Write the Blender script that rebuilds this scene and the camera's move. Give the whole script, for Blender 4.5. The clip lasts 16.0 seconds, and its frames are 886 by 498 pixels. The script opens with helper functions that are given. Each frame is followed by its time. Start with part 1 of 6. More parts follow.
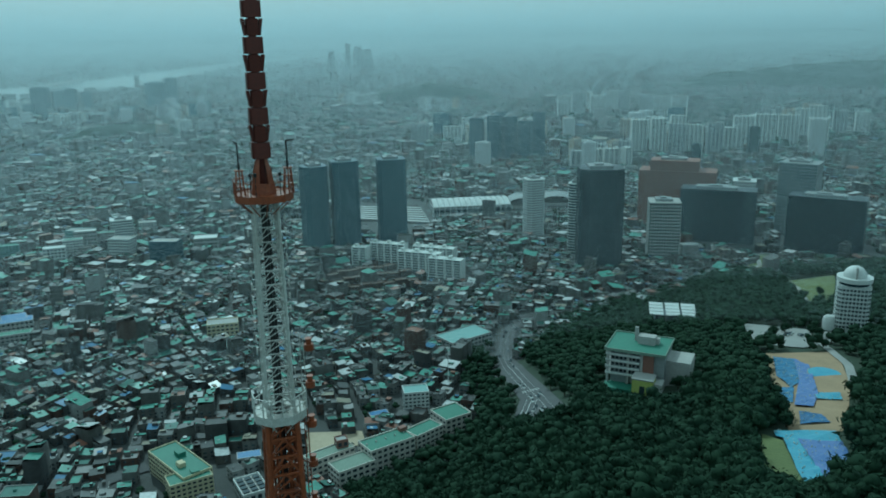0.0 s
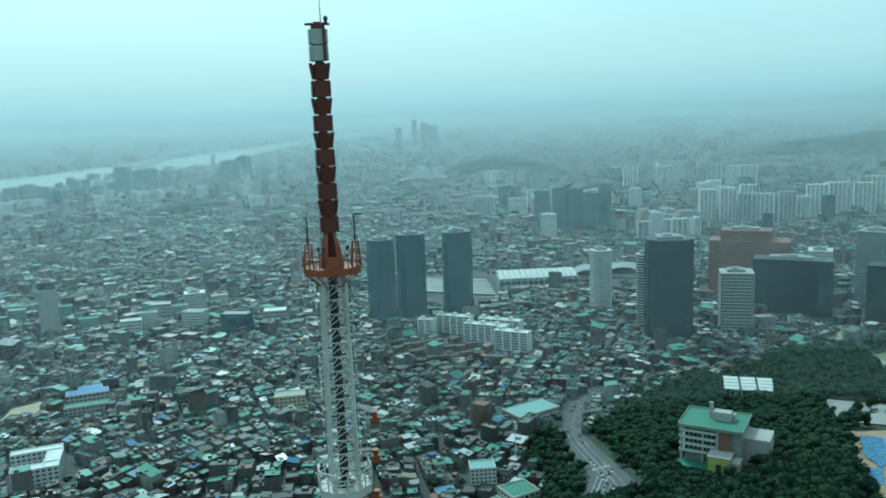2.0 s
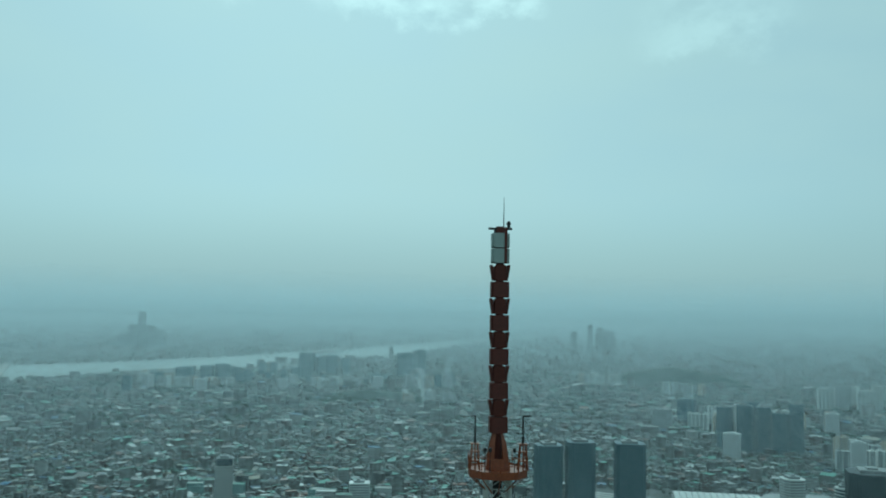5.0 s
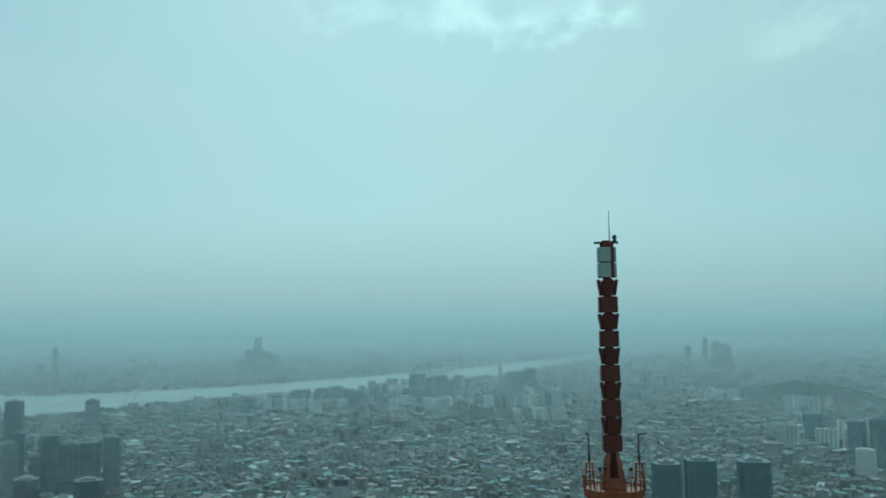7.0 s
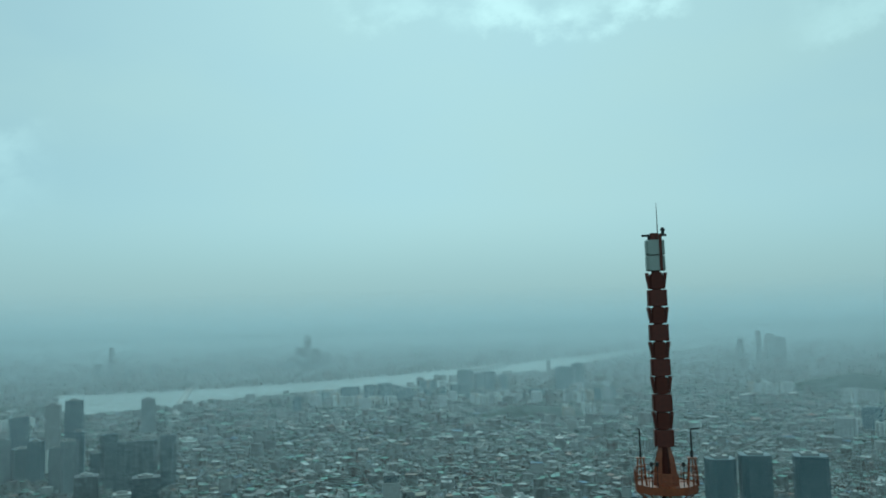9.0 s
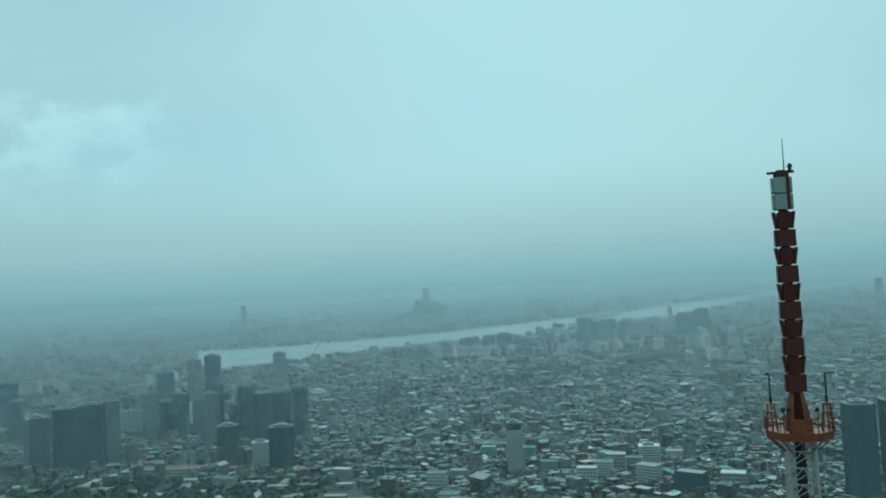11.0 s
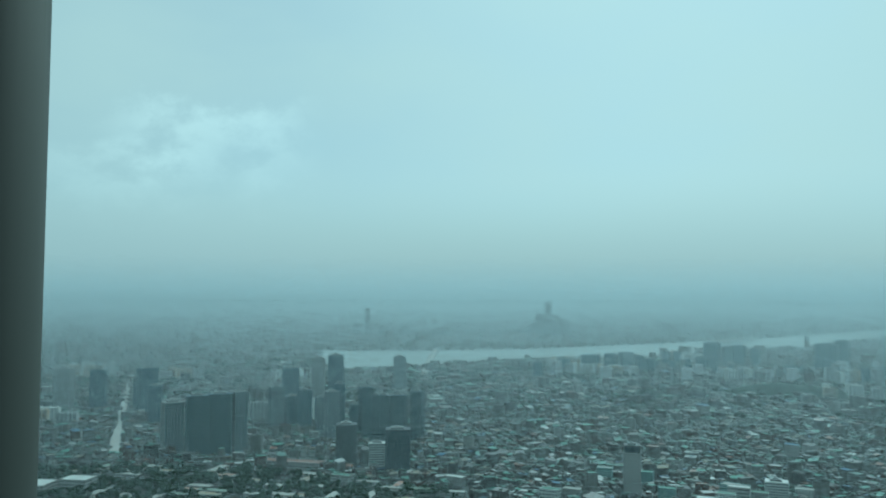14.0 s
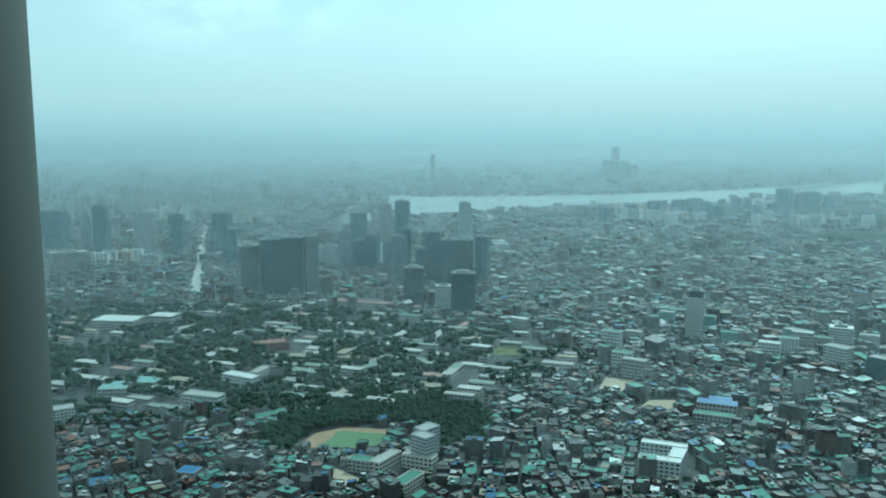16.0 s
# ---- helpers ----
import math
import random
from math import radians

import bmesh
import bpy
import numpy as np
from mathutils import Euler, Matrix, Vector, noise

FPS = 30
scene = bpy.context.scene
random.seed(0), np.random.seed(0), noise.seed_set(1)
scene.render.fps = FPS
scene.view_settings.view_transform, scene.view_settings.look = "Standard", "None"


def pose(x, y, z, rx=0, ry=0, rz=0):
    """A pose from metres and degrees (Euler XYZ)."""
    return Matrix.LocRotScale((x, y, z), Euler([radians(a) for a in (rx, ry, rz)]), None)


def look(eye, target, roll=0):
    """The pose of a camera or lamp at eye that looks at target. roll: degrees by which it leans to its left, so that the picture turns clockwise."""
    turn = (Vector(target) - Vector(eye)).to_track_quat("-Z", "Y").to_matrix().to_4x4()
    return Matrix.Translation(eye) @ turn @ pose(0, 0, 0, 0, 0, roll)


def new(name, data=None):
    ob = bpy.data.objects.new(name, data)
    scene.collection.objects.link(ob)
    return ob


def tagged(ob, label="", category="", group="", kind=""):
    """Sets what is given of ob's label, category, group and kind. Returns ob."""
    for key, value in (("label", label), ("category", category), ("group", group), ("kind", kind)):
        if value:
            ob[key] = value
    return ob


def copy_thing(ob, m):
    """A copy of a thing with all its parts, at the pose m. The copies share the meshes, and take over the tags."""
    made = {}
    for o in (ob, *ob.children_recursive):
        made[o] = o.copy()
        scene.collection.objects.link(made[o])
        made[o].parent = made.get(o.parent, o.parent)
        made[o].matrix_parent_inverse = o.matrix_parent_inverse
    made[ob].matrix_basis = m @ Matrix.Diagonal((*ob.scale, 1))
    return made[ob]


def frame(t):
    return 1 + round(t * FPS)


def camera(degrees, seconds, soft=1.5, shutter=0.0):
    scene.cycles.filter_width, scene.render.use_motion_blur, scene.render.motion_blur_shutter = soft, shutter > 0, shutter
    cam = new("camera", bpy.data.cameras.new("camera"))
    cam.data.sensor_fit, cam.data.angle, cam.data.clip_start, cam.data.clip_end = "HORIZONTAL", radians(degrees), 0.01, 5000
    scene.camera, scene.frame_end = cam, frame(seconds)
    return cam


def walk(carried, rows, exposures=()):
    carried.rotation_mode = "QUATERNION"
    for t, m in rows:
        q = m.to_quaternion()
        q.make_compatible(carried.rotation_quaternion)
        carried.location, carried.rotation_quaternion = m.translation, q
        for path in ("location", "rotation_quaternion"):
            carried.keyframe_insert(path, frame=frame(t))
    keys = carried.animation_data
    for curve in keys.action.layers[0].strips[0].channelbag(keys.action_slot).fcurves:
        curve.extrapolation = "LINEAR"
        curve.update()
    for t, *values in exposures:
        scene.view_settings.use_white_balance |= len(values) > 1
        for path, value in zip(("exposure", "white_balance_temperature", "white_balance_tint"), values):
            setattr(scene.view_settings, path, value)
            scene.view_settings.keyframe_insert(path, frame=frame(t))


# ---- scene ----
cam = camera(57.0, 16.0, 1.8)
EYE = (0.0, 0.0, 270.0)
ROWS = [
    (0.0, 0.24, -15.00, -0.93, 0, 0, 0),
    (0.5, -2.92, -18.72, -0.73, 0, 0, 0),
    (1.0, 1.36, -18.20, -1.83, 0, 0, 0),
    (1.5, 4.29, -15.58, -2.48, 0, 0, 0),
    (2.0, 4.82, -9.82, -2.17, 0, 0, 0),
    (2.5, 8.60, -5.08, -1.49, 0, 0, 0),
    (3.0, 12.45, -1.01, -0.32, 0, 0, 0),
    (5.3, 17.87, 4.50, 0.71, 0, 0, 0),
    (5.5, 18.86, 4.58, 0.45, 0, 0, 0),
    (6.0, 20.66, 5.49, -0.18, 0, 0, 0),
    (6.5, 22.29, 5.84, -0.46, 0, 0, 0),
    (7.0, 24.11, 5.64, -0.67, 0, 0, 0),
    (7.5, 25.25, 5.67, -1.71, 0, 0, 0),
    (8.0, 26.06, 5.40, -1.92, 0, 0, 0),
    (8.5, 26.56, 5.40, -1.26, 0, 0, 0),
    (8.7, 26.76, 5.52, -1.23, 0, 0, 0),
    (11.0, 35.50, 2.29, -3.21, 0, 0, 0),
    (11.5, 37.05, 1.94, -3.07, 0, 0, 0),
    (12.0, 38.88, 2.93, -2.51, 0, 0, 0),
    (12.5, 40.99, 3.55, -1.61, 0, 0, 0),
    (13.0, 41.76, 2.89, -0.99, 0, 0, 0),
    (13.5, 42.34, 2.60, -0.57, 0, 0, 0),
    (14.0, 44.19, 3.30, 0.13, 0, 0, 0),
    (14.5, 48.96, 0.72, 1.15, 0.008, 0.028, 0),
    (15.0, 47.88, -5.02, 0.80, 0.017, 0.065, 0),
    (15.5, 47.43, -7.61, 0.12, 0.023, 0.087, 0),
    (16.0, 48.74, -7.48, -0.08, 0.022, 0.081, 0),
]
walk(cam, [(t, pose(EYE[0] + dx, EYE[1] + dy, EYE[2] + dz) @ Euler((radians(90 + p), 0, radians(y)), "XYZ").to_matrix().to_4x4() @ pose(0, 0, 0, 0, 0, r))
           for t, y, p, r, dx, dy, dz in ROWS],
     exposures=[(t, e, k, g) for t, e, k, g in ((0.0, -0.3, 4680, -29), (0.25, 0.28, 4650, -29), (0.5, 0.82, 4640, -29), (1.0, 0.97, 4690, -29), (1.5, 0.55, 4730, -29), (2.0, 0.22, 4800, -28),
                                                (2.6, -0.3, 4850, -27), (5.4, -0.44, 4880, -27), (8.6, -0.44, 4880, -27), (11.0, -0.4, 4850, -27), (14.4, -0.38, 4850, -27), (15.2, -0.0, 4800, -27), (16.0, 0.14, 4800, -27))])

# ---- world and sun ----
SUN_AZ, SUN_EL = -24.0, 46.0
world = bpy.data.worlds.new("world")
scene.world = world
world.use_nodes = True
wn, wl = world.node_tree.nodes, world.node_tree.links
wn.clear()
w_out = wn.new("ShaderNodeOutputWorld")
w_bg = wn.new("ShaderNodeBackground")
w_bg.inputs["Strength"].default_value = 0.1
sky = wn.new("ShaderNodeTexSky")
sky.sky_type, sky.sun_disc = "NISHITA", False
sky.sun_elevation, sky.sun_rotation = radians(SUN_EL), radians(SUN_AZ)
sky.air_density, sky.dust_density, sky.ozone_density, sky.altitude = 1.0, 1.6, 2.0, 200
w_co = wn.new("ShaderNodeTexCoord")
w_vec = wn.new("ShaderNodeSeparateXYZ")
wl.new(w_co.outputs["Generated"], w_vec.inputs[0])


def wmath(op, a, b=None, c=None):
    n = wn.new("ShaderNodeMath")
    n.operation = op
    for i, v in enumerate((a, b, c)):
        if v is None:
            continue
        if isinstance(v, (int, float)):
            n.inputs[i].default_value = v
        else:
            wl.new(v, n.inputs[i])
    return n.outputs[0]


def wnoise(scale, detail, rough, stretch=(1, 1, 1)):
    m, n = wn.new("ShaderNodeMapping"), wn.new("ShaderNodeTexNoise")
    m.inputs["Scale"].default_value = stretch
    n.inputs["Scale"].default_value, n.inputs["Detail"].default_value, n.inputs["Roughness"].default_value = scale, detail, rough
    wl.new(w_co.outputs["Generated"], m.inputs[0])
    wl.new(m.outputs[0], n.inputs["Vector"])
    return n.outputs["Fac"]


def wsmooth(value, lo, hi):
    n = wn.new("ShaderNodeMapRange")
    n.interpolation_type = "SMOOTHSTEP"
    n.inputs["From Min"].default_value, n.inputs["From Max"].default_value = lo, hi
    wl.new(value, n.inputs["Value"])
    return n.outputs[0]


def wmix(fac, a, b):
    n = wn.new("ShaderNodeMix")
    n.data_type = "RGBA"
    for k, v in (("Factor", fac), ("A", a), ("B", b)):
        if isinstance(v, tuple):
            n.inputs[k].default_value = (*v, 1)
        elif isinstance(v, float):
            n.inputs[k].default_value = v
        else:
            wl.new(v, n.inputs[k])
    return n.outputs["Result"]


# a thin veil of high cloud over the blue, uneven in broad soft folds
veil = wmath("MULTIPLY_ADD", wsmooth(wnoise(2.2, 4, 0.5, (1, 1, 2.2)), 0.3, 0.7), 0.25, 0.68)
tone = wmix(veil, sky.outputs[0], (8.0, 8.2, 7.9))
# heaped clouds: bearing, half width, height of the crisp edge, depth of the body below (or above, when negative), strength
puff = wnoise(9.0, 9, 0.6, (1, 1, 1.3))
swell = wnoise(3.5, 3, 0.5)
curl = wnoise(17.0, 5, 0.55, (1, 1, 1.6))
bearing = wmath("ARCTAN2", w_vec.outputs["X"], w_vec.outputs["Y"])
rise = wmath("ARCSINE", w_vec.outputs["Z"])
for az, half, el, deep, power in ((-60.5, 7.0, 13.4, 9.0, 0.34), (-66.0, 6.0, 10.5, 7.0, 0.22), (-20.5, 6.0, 19.4, -6.0, 0.85), (-13.0, 3.2, 19.2, -5.0, 0.9), (-30.5, 5.0, 20.3, -6.0, 0.45),
                                  (2.0, 5.5, 17.0, -6.0, 0.3), (10.0, 9.0, 24.0, -9.0, 0.25)):
    side = wmath("DIVIDE", wmath("ABSOLUTE", wmath("SUBTRACT", bearing, radians(az))), radians(half))
    edge = wmath("MULTIPLY_ADD", wmath("SUBTRACT", puff, 0.5), radians(9.0), radians(el))
    inner = wmath("SUBTRACT", edge, rise) if deep > 0 else wmath("SUBTRACT", rise, edge)
    body = wmath("MULTIPLY", wsmooth(inner, 0.0, radians(1.8)), wsmooth(inner, radians(abs(deep)), radians(0.8)))
    body = wmath("MULTIPLY", body, wsmooth(wmath("ADD", side, wmath("MULTIPLY", swell, 0.6)), 1.5, 0.75))
    body = wmath("MULTIPLY", body, wsmooth(curl, 0.3, 0.62))
    tone = wmix(wmath("MULTIPLY", body, power), tone, (12.5, 12.7, 12.2))
# the veil is brightest round the sun
glow = wn.new("ShaderNodeVectorMath")
glow.operation = "DISTANCE"
wl.new(w_co.outputs["Generated"], glow.inputs[0])
glow.inputs[1].default_value = (math.sin(radians(-28)) * math.cos(radians(30)), math.cos(radians(-28)) * math.cos(radians(30)), math.sin(radians(30)))
tone = wmix(wmath("MULTIPLY", wsmooth(glow.outputs["Value"], 0.62, 0.12), 0.3), tone, (11.5, 11.7, 11.2))
tone = wmix(wmath("MULTIPLY", wsmooth(glow.outputs["Value"], 0.55, 1.0), 0.45), tone, (4.8, 5.4, 5.5))
# towards the horizon the sky sinks into grey haze
tone = wmix(wmath("MULTIPLY", wsmooth(w_vec.outputs["Z"], 0.15, -0.01), 0.9), tone, (5.3, 5.75, 5.8))
wl.new(tone, w_bg.inputs["Color"])
wl.new(w_bg.outputs[0], w_out.inputs["Surface"])

sun_data = bpy.data.lights.new("sun", "SUN")
sun_data.energy, sun_data.angle, sun_data.color = 2.05, radians(2.0), (1.0, 0.96, 0.9)
sun = new("sun", sun_data)
sun_way = Vector((math.sin(radians(SUN_AZ)) * math.cos(radians(SUN_EL)), math.cos(radians(SUN_AZ)) * math.cos(radians(SUN_EL)), math.sin(radians(SUN_EL))))
sun.matrix_world = look(sun_way * 900, (0, 0, 0))


# ---- materials ----
def material(name, color, rough=0.7, metal=0.0, spread=0.25, scale=1.0, bump=0.0, second=None, island=False, each=False):
    """Paint with grain at two sizes; second: a colour that stains run to; island, each: tone differs from piece to piece."""
    m = bpy.data.materials.new(name)
    m.use_nodes = True
    n, l = m.node_tree.nodes, m.node_tree.links
    b = n["Principled BSDF"]
    b.inputs["Roughness"].default_value, b.inputs["Metallic"].default_value = rough, metal
    co = n.new("ShaderNodeTexCoord")
    big, fine = n.new("ShaderNodeTexNoise"), n.new("ShaderNodeTexNoise")
    big.inputs["Scale"].default_value, big.inputs["Detail"].default_value = 0.11 * scale, 4
    fine.inputs["Scale"].default_value, fine.inputs["Detail"].default_value = 1.3 * scale, 5
    for t in (big, fine):
        l.new(co.outputs["Object"], t.inputs["Vector"])
    add = n.new("ShaderNodeMath")
    add.operation = "ADD"
    l.new(big.outputs["Fac"], add.inputs[0])
    l.new(fine.outputs["Fac"], add.inputs[1])
    fac = add.outputs[0]
    if island or each:
        src = n.new("ShaderNodeNewGeometry").outputs["Random Per Island"] if island else n.new("ShaderNodeObjectInfo").outputs["Random"]
        more = n.new("ShaderNodeMath")
        more.operation = "MULTIPLY_ADD"
        l.new(src, more.inputs[0])
        more.inputs[1].default_value = 1.0
        l.new(fac, more.inputs[2])
        half = n.new("ShaderNodeMath")
        half.operation = "SUBTRACT"
        l.new(more.outputs[0], half.inputs[0])
        half.inputs[1].default_value = 0.5
        fac = half.outputs[0]
    rng = n.new("ShaderNodeMapRange")
    rng.inputs["From Min"].default_value, rng.inputs["From Max"].default_value = 0.55, 1.45
    l.new(fac, rng.inputs["Value"])
    mix = n.new("ShaderNodeMix")
    mix.data_type = "RGBA"
    dark = second or tuple(c * (1 - spread) for c in color)
    light = color if second else tuple(min(0.9, c * (1 + spread)) for c in color)
    mix.inputs["A"].default_value, mix.inputs["B"].default_value = (*dark, 1), (*light, 1)
    l.new(rng.outputs[0], mix.inputs["Factor"])
    l.new(mix.outputs["Result"], b.inputs["Base Color"])
    if bump:
        bp = n.new("ShaderNodeBump")
        bp.inputs["Strength"].default_value, bp.inputs["Distance"].default_value = bump, 0.3 / scale
        l.new(fine.outputs["Fac"], bp.inputs["Height"])
        l.new(bp.outputs[0], b.inputs["Normal"])
    return m


def palette(name, stops, rough=0.75, island=True, grain=0.35):
    """One tone a piece out of a list of (share, colour), with dirt over it."""
    m = bpy.data.materials.new(name)
    m.use_nodes = True
    n, l = m.node_tree.nodes, m.node_tree.links
    b = n["Principled BSDF"]
    b.inputs["Roughness"].default_value = rough
    src = n.new("ShaderNodeNewGeometry").outputs["Random Per Island"] if island else n.new("ShaderNodeObjectInfo").outputs["Random"]
    ramp = n.new("ShaderNodeValToRGB")
    ramp.color_ramp.interpolation = "CONSTANT"
    at = 0.0
    for i, (share, c) in enumerate(stops):
        e = ramp.color_ramp.elements[i] if i < 2 else ramp.color_ramp.elements.new(at)
        e.position, e.color = at, (*c, 1)
        at += share
    l.new(src, ramp.inputs["Fac"])
    co, dirt = n.new("ShaderNodeTexCoord"), n.new("ShaderNodeTexNoise")
    dirt.inputs["Scale"].default_value, dirt.inputs["Detail"].default_value = 0.35, 6
    l.new(co.outputs["Object"], dirt.inputs["Vector"])
    rng = n.new("ShaderNodeMapRange")
    rng.inputs["From Min"].default_value, rng.inputs["From Max"].default_value = 0.3, 0.7
    rng.inputs["To Min"].default_value, rng.inputs["To Max"].default_value = 1 - grain, 1.0
    l.new(dirt.outputs["Fac"], rng.inputs["Value"])
    mix = n.new("ShaderNodeMix")
    mix.data_type, mix.blend_type = "RGBA", "MULTIPLY"
    mix.inputs["Factor"].default_value = 1.0
    l.new(ramp.outputs["Color"], mix.inputs["A"])
    l.new(rng.outputs[0], mix.inputs["B"])
    l.new(mix.outputs["Result"], b.inputs["Base Color"])
    # some pieces are smooth sheet metal, most are matt
    spin, gloss = n.new("ShaderNodeTexWhiteNoise"), n.new("ShaderNodeMapRange")
    spin.noise_dimensions = "1D"
    l.new(src, spin.inputs["W"])
    gloss.inputs["From Min"].default_value, gloss.inputs["From Max"].default_value = 0.0, 0.5
    gloss.inputs["To Min"].default_value, gloss.inputs["To Max"].default_value = max(0.2, rough - 0.33), rough
    l.new(spin.outputs["Value"], gloss.inputs["Value"])
    l.new(gloss.outputs[0], b.inputs["Roughness"])
    return m


M_ROOF = palette("roof_paint", [(0.17, (0.109, 0.277, 0.21)), (0.16, (0.0504, 0.134, 0.105)), (0.18, (0.134, 0.134, 0.132)), (0.21, (0.0504, 0.0521, 0.0529)),
                                (0.12, (0.504, 0.512, 0.504)), (0.05, (0.202, 0.084, 0.0504)), (0.04, (0.042, 0.134, 0.269)), (0.07, (0.252, 0.227, 0.168))], 0.68)
M_WALL = palette("house_wall", [(0.25, (0.168, 0.164, 0.155)), (0.25, (0.118, 0.114, 0.105)), (0.15, (0.0924, 0.0588, 0.0462)), (0.11, (0.319, 0.315, 0.302)), (0.24, (0.0672, 0.0672, 0.0672))], 0.85)
M_PANE = material("window_glass", (0.03, 0.045, 0.055), 0.15, 0.0, 0.3)
M_APT = palette("apartment_wall", [(0.4, (0.6, 0.6, 0.57)), (0.3, (0.45, 0.46, 0.46)), (0.3, (0.52, 0.47, 0.4))], 0.8)
M_GROUND = material("city_ground", (0.06, 0.062, 0.06), 0.9, 0, 0.3, 0.5)
M_ASPH = material("asphalt", (0.075, 0.075, 0.077), 0.85, 0, 0.25, 1.0)
M_SOIL = material("forest_floor", (0.035, 0.05, 0.03), 0.95, 0, 0.4, 1.0)
M_LEAF = material("leaves", (0.025, 0.046, 0.023), 0.85, 0, 0.5, 0.3, 0.0, (0.016, 0.031, 0.019))
M_LEAF.node_tree.nodes["Principled BSDF"].inputs["Specular IOR Level"].default_value = 0.12
# silty base colour, paled further to stand in for the sky's reflection
M_WATER = material("river_water_sky_pale", (0.42, 0.45, 0.44), 0.25, 0, 0.1, 0.05)
M_FAR = material("far_land", (0.07, 0.09, 0.085), 0.95, 0, 0.3, 0.05)
M_DARKGLASS = material("dark_curtain_wall", (0.02, 0.042, 0.055), 0.18, 0.0, 0.25, 0.5)
M_BLUEGLASS = material("blue_grey_curtain_wall", (0.045, 0.1, 0.13), 0.2, 0.0, 0.2, 0.5)
M_BLUESPAN = material("blue_grey_spandrel", (0.065, 0.11, 0.135), 0.45, 0.0, 0.2, 0.5)
M_SPAN = material("grey_spandrel", (0.24, 0.25, 0.25), 0.6, 0.0, 0.2, 0.5)
M_DARKSPAN = material("charcoal_spandrel", (0.035, 0.046, 0.055), 0.5, 0.0, 0.25, 0.5)
M_WHITE = material("white_paint", (0.66, 0.67, 0.65), 0.5, 0.0, 0.12, 0.6, 0.0, (0.44, 0.44, 0.42))
M_CONC = material("concrete", (0.36, 0.35, 0.33), 0.85, 0.0, 0.2, 0.6)
M_CREAM = material("cream_paint", (0.52, 0.46, 0.3), 0.8, 0.0, 0.15, 0.5)
M_BRICK = material("red_brown_tile", (0.2, 0.1, 0.075), 0.7, 0.0, 0.2, 0.5)
M_GREEN = material("green_roof_paint", (0.075, 0.2, 0.135), 0.65, 0.0, 0.18, 0.6, 0.0, (0.05, 0.14, 0.1))
M_TEAL = material("pale_teal_roof_paint", (0.2, 0.33, 0.31), 0.5, 0.0, 0.15, 0.4)
M_BLUE = material("blue_metal_roof", (0.025, 0.12, 0.3), 0.45, 0.0, 0.2, 0.5)
M_SAND = material("school_sand", (0.42, 0.35, 0.25), 0.95, 0.0, 0.15, 0.3)
M_LAWN = material("lawn", (0.12, 0.14, 0.05), 0.9, 0.0, 0.3, 0.6)
M_PITCH = material("pitch_grass", (0.12, 0.19, 0.09), 0.9, 0.0, 0.15, 0.3)
M_RED = material("mast_red_paint", (0.12, 0.022, 0.012), 0.6, 0.0, 0.2, 2.5, 0.1, (0.06, 0.015, 0.011))
M_ORANGE = material("mast_orange_paint", (0.29, 0.075, 0.022), 0.42, 0.0, 0.2, 2.5, 0.1, (0.12, 0.032, 0.015))
M_GALV = material("mast_white_paint", (0.62, 0.63, 0.6), 0.5, 0.0, 0.15, 3.0, 0.1, (0.36, 0.33, 0.29))
M_RADOME = material("pale_radome", (0.36, 0.4, 0.38), 0.5, 0.0, 0.12, 3.0)
M_BLACK = material("dark_steel", (0.03, 0.03, 0.032), 0.5, 0.3, 0.3, 3.0)
M_FRAME = material("window_mullion_paint", (0.05, 0.055, 0.048), 0.8, 0.0, 0.12, 2.0)
M_DECK = material("deck_lining", (0.2, 0.2, 0.2), 0.8, 0, 0.1, 1.0)


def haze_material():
    m = bpy.data.materials.new("haze_slat_paint")
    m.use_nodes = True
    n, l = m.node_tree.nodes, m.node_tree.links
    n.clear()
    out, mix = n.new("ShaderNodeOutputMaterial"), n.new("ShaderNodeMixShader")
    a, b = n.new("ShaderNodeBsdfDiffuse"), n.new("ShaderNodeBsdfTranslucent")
    # haze tint set as the solid colour of the added slats
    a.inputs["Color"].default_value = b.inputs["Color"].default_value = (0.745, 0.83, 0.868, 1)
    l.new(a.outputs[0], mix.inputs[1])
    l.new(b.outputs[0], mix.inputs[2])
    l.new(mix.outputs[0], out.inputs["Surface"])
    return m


M_HAZE = haze_material()


# ---- building kit ----
def base(name, label, category, x=0.0, y=0.0, z=0.0, turn=0.0, group="", kind=""):
    ob = new(name)
    ob.matrix_world = pose(x, y, z, 0, 0, turn)
    return tagged(ob, label, category, group, kind)


